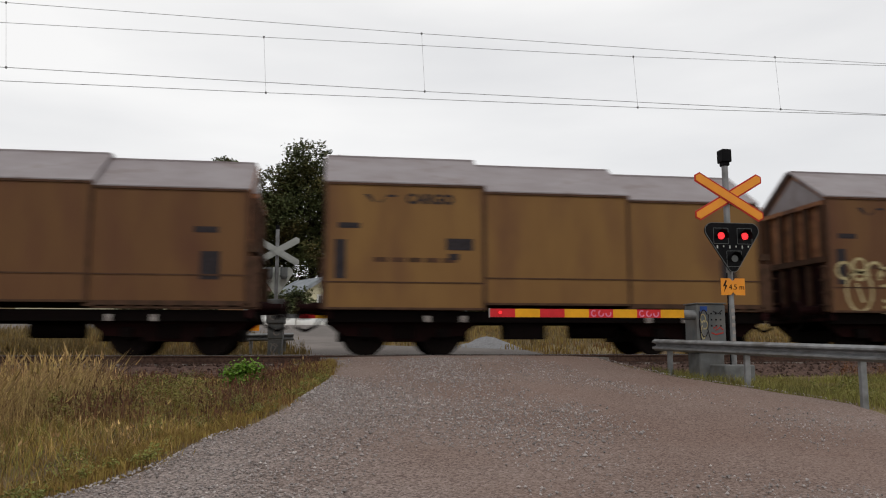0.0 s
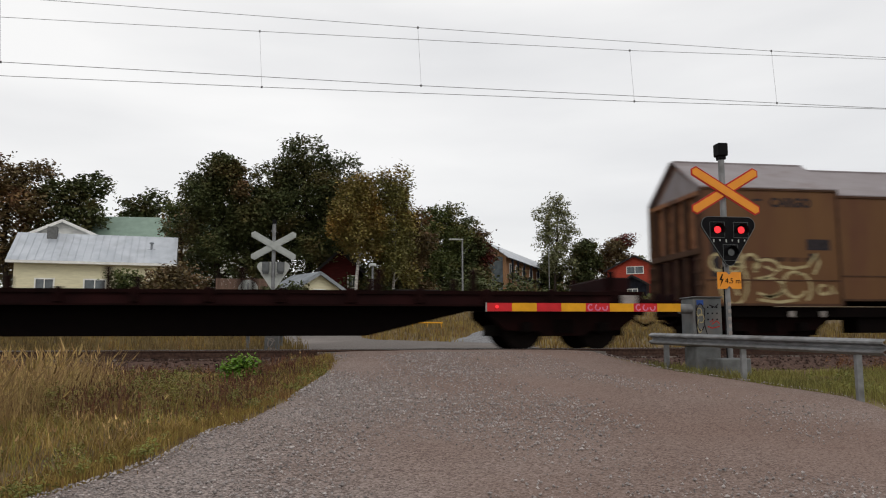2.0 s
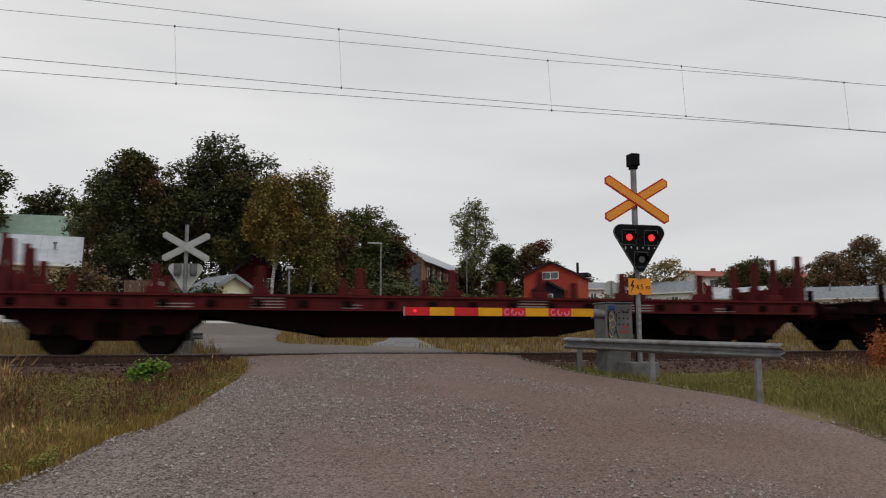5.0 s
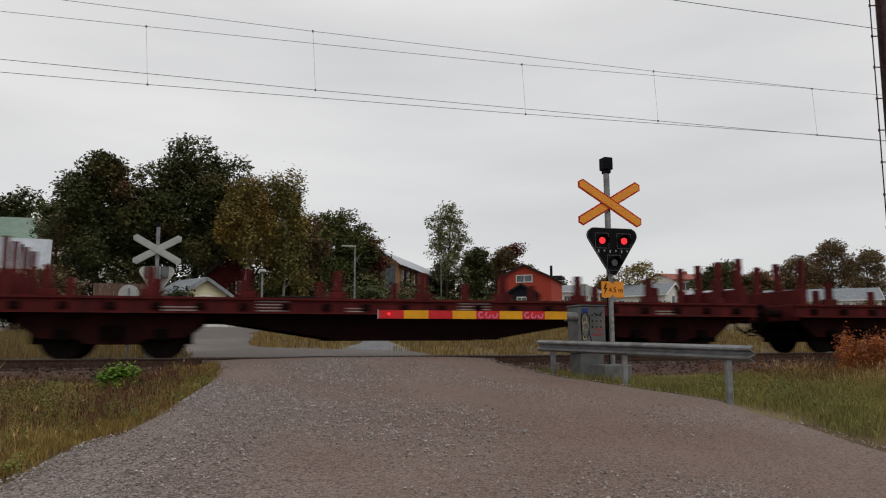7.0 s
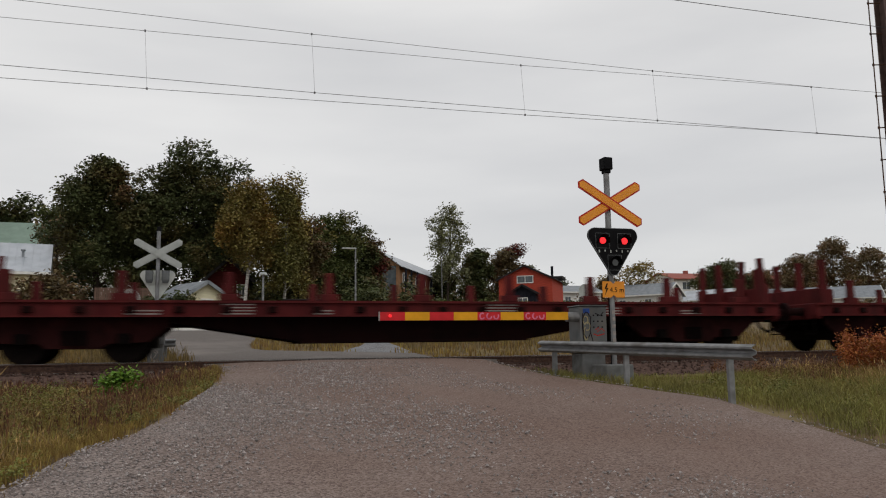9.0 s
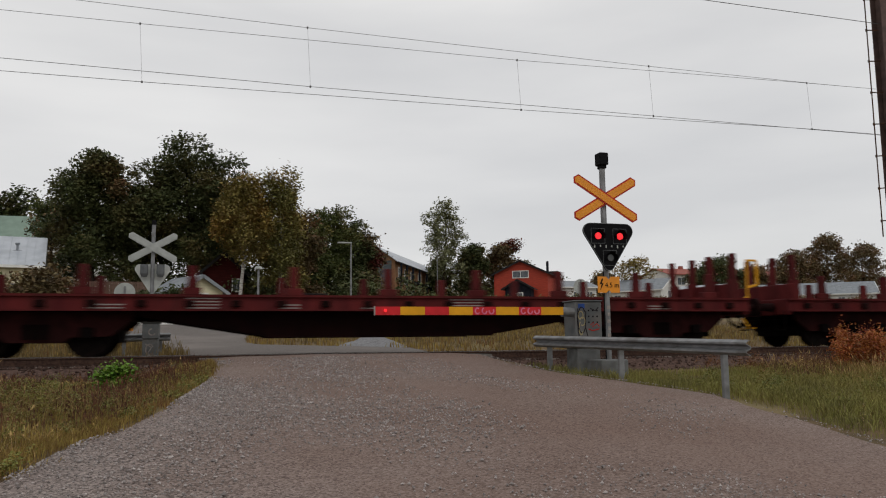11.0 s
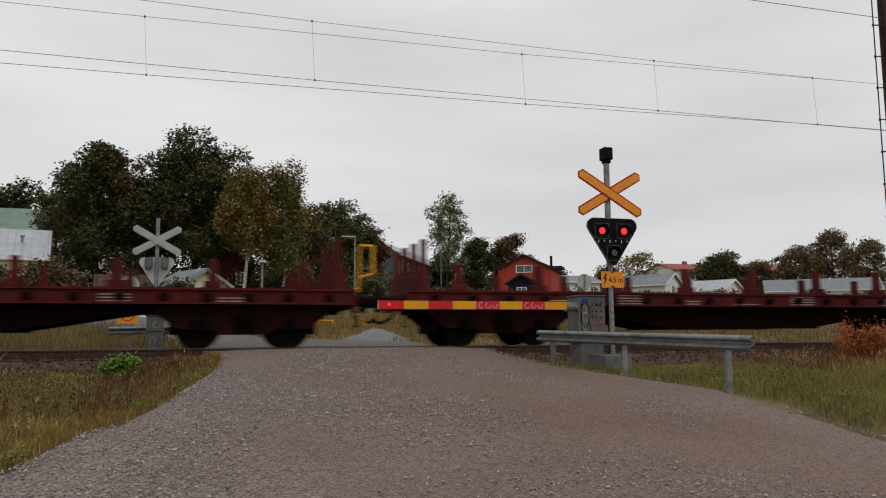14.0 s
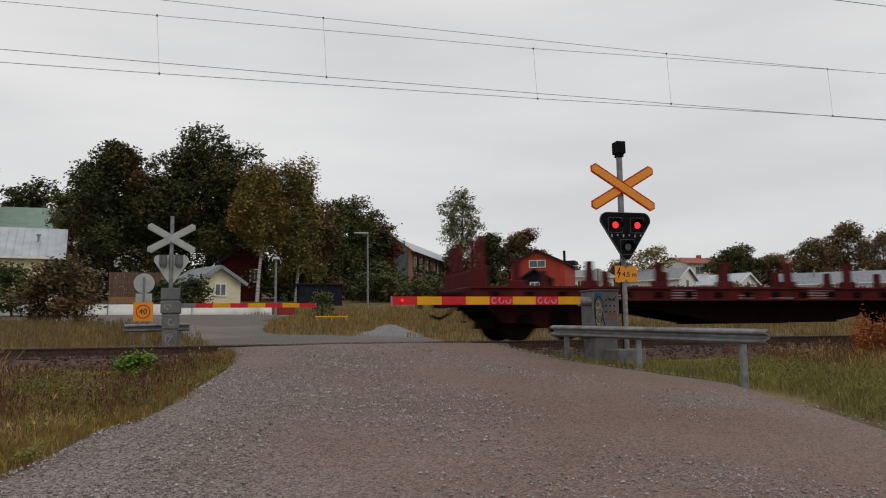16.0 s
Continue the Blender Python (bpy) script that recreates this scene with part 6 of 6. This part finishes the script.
for _ in range(16000):
    y = rngedge.uniform(5.0, 15.9)
    d = rngedge.normal() * 0.16 - 0.14 + 0.12 * noise.noise((y * 2.3, 1.0, 0.0))
    EDGE.append((interp(ROAD_L, y) + d, y, rngedge.uniform(0.03, 0.12) * (1.0 if d < 0 else 0.6)))
blades("edge_grass", "short olive grass creeping over the gravel edge", M["grass"], EDGE, 72, (0.002, 0.005), 0.0, 1.2)
blades("fresh_grass", "fresh green grass among the dry verge", M["grassbright"], scatter(26, 26000, -7, 0.3, 4.5, 15.0, 0.04, 0.15, left_low, 0.02), 26, (0.0025, 0.005), 0.0, 1.0)
blades("straw_grass", "short dry straw among the green grass", M["straw"], scatter(22, 22000, -9, 0.2, 4.5, 15.4, 0.07, 0.24, left_low, 0.0), 23, (0.0015, 0.003), 0.1, 1.1)
blades("brown_weeds", "dry brown weeds between the grass", M["weedbrown"], scatter(3, 22000, -9, 0.2, 9, 15.6, 0.1, 0.3, left_low, -0.1), 3, (0.002, 0.005), 0.3)
weeds("leafy_weeds", "green leafy weeds on the verge beside the road", "weed", spread_spots(61, 60, -5, 0, 6, 15, 0.08, 0.22, 0.12, 0.34, 0.1, 2.6), 12000, 0.015, 61)
weeds("leafy_weeds", "tall green weeds between the straw", "weed", spread_spots(62, 26, -3.6, -1.4, 9.0, 12.5, 0.12, 0.26, 0.3, 0.5, 0.8, 2.6), 10000, 0.016, 62)
weeds("edge_tufts", "small green tufts along the gravel edge", "weed", spread_spots(63, 34, -2.6, 0.4, 5.4, 15.5, 0.05, 0.16, 0.05, 0.12, -0.2, 0.12), 4200, 0.018, 63)
weeds("brown_weeds", "reddish brown leafy weeds before the track", "redweed", spread_spots(64, 90, -8, 0, 10.5, 15.2, 0.1, 0.28, 0.18, 0.42, 0.5, 8), 14000, 0.015, 64)
weeds("flowers", "small yellow leaves and flowers in the verge", "yellow", spread_spots(65, 26, -4, 0, 7, 12.5, 0.06, 0.14, 0.3, 0.5, 0.2, 2.4), 700, 0.014, 65)
blades("fresh_grass", "fresh green grass along the road edge", M["grassbright"], scatter(4, 80000, 6.0, 16, 5.5, 14.6, 0.05, 0.19, right_side, -0.3), 4, (0.003, 0.006), 0.0, 1.0)
blades("olive_grass", "mixed olive grass behind the guard rail", M["grass"], scatter(27, 36000, 6.8, 18, 7.0, 15.6, 0.1, 0.3, right_far, -0.35), 27, (0.002, 0.005), 0.1, 0.9)
blades("dry_grass", "dry seeding grass behind the guard rail", M["straw"], scatter(5, 9000, 8.6, 18, 9.0, 15.9, 0.15, 0.42, right_far, 0.0), 5, (0.0015, 0.0035), 0.3, 0.8)
blades("brown_weeds", "dry brown weeds beside the track", M["weedbrown"], scatter(6, 7000, 7, 18, 12.5, 16.2, 0.15, 0.42, right_far, 0.0), 6, (0.002, 0.005), 0.4)
weeds("leafy_weeds", "green leafy weeds behind the guard rail", "weed", spread_spots(66, 60, 7.5, 14, 7.5, 14.5, 0.08, 0.24, 0.1, 0.3, 0.3, 6), 8000, 0.022, 66)
weeds("flowers", "small yellow flowers in the verge grass", "yellow", spread_spots(67, 30, 6.6, 11, 7, 13, 0.05, 0.1, 0.12, 0.2, 0.1, 1.8), 450, 0.014, 67)
weeds("dock_weeds", "orange brown dock weeds beside the track", "dock",
      [(14.2 + 0.42 * math.cos(k * 2.4) * (k % 5) / 3, 14.3 + 0.4 * math.sin(k * 2.4), 0.17 + 0.03 * (k % 4), 0.95 + 0.07 * (k % 5)) for k in range(16)], 9000, 0.034, 68)
weeds("dock_weeds", "low reddish dock weeds along the track", "redweed", spread_spots(69, 40, 10.5, 18, 13.0, 15.6, 0.08, 0.2, 0.25, 0.55, 0.5, 14), 5000, 0.024, 69)
blades("meadow_grass", "yellowing meadow grass beyond the track", M["drymeadow"], scatter(9, 20000, -14, 0, 21.2, 37, 0.18, 0.42, None, -0.2), 9, (0.007, 0.014), 0.4)
blades("meadow_grass", "mixed meadow grass on the island beyond the track", M["drymeadow"], scatter(10, 12000, 1, 24, 25.5, 46, 0.1, 0.25, None, -0.1), 10, (0.009, 0.018), 0.3)
blades("meadow_grass", "green meadow grass on the island beyond the track", M["grass"], scatter(11, 30000, 1, 26, 21.6, 48, 0.08, 0.24, None, -0.2), 11, (0.01, 0.02))
blades("meadow_grass", "green meadow grass beyond the track", M["grass"], scatter(12, 16000, -16, -0.3, 21, 40, 0.12, 0.3, None, -0.5), 12, (0.01, 0.02))
blades("dry_grass", "dry meadow grass beyond the track", M["drymeadow"], scatter(13, 9000, 6.5, 34, 24, 40, 0.12, 0.3, None, -0.05), 13, (0.009, 0.018), 0.3)


def road_stones():
    """Loose stones on the gravel road."""
    rng = np.random.default_rng(12)
    verts, faces = [], []
    for _ in range(60000):
        y = 3.6 + 12.0 * rng.random() ** 1.6
        l, r = interp(ROAD_L, y), interp(ROAD_R, y)
        u = 0.03 + 0.95 * rng.random() ** 1.5
        x = l + (r - l) * u
        if noise.noise((x * 0.7, y * 0.4, 8)) - 0.9 * max(0.0, u - 0.3) + 1.2 * max(0.0, u - 0.93) * 14 < rng.uniform(-0.5, 0.3):
            continue
        s = rng.uniform(0.005, 0.014) * (1.6 if rng.random() < 0.06 else 1)
        c = np.array([x, y, road_z(y) + 0.05 * (1 - (2 * u - 1) ** 4) + 0.013])
        i = len(verts)
        for d in ((1, 0, 0), (-1, 0, 0), (0, 1, 0), (0, -1, 0), (0, 0, 0.8), (0, 0, -0.8)):
            verts.append(tuple(c + np.array(d) * s * rng.uniform(0.6, 1.3, 3)))
        for f in ((0, 2, 4), (2, 1, 4), (1, 3, 4), (3, 0, 4), (2, 0, 5), (1, 2, 5), (3, 1, 5), (0, 3, 5)):
            faces.append(tuple(i + k for k in f))
    me = bpy.data.meshes.new("loose_gravel")
    me.from_pydata(verts, [], faces)
    me.materials.append(mat("loose_stone", (0.36, 0.325, 0.31), (0.19, 0.168, 0.16), 0.9, scale=10, spread=0.4))
    tagged(new("loose_gravel", me), "loose grey stones on the gravel road", "gravel", kind="stuff")


road_stones()


# ------------------------------------------------------------ what moves
def motions():
    for wagon, u in TRAIN:
        walk(wagon, [(t, at_track(train_x(t) - u)) for t in (0.0, 0.5, 1.0, 1.5, 2.0, 2.5, 3.0, 4.0, 8.0, 12.0, 16.0)])
    # wheels roll on the rail: radius 0.46 m
    step = 2 / FPS
    turn = math.degrees(SPEED * step / 0.46)
    for ws in SPINS:
        x = ws.location.x
        walk(ws, [(k * step, pose(x, 0, 0.46, 0, turn * k, 0)) for k in range(241)])


motions()
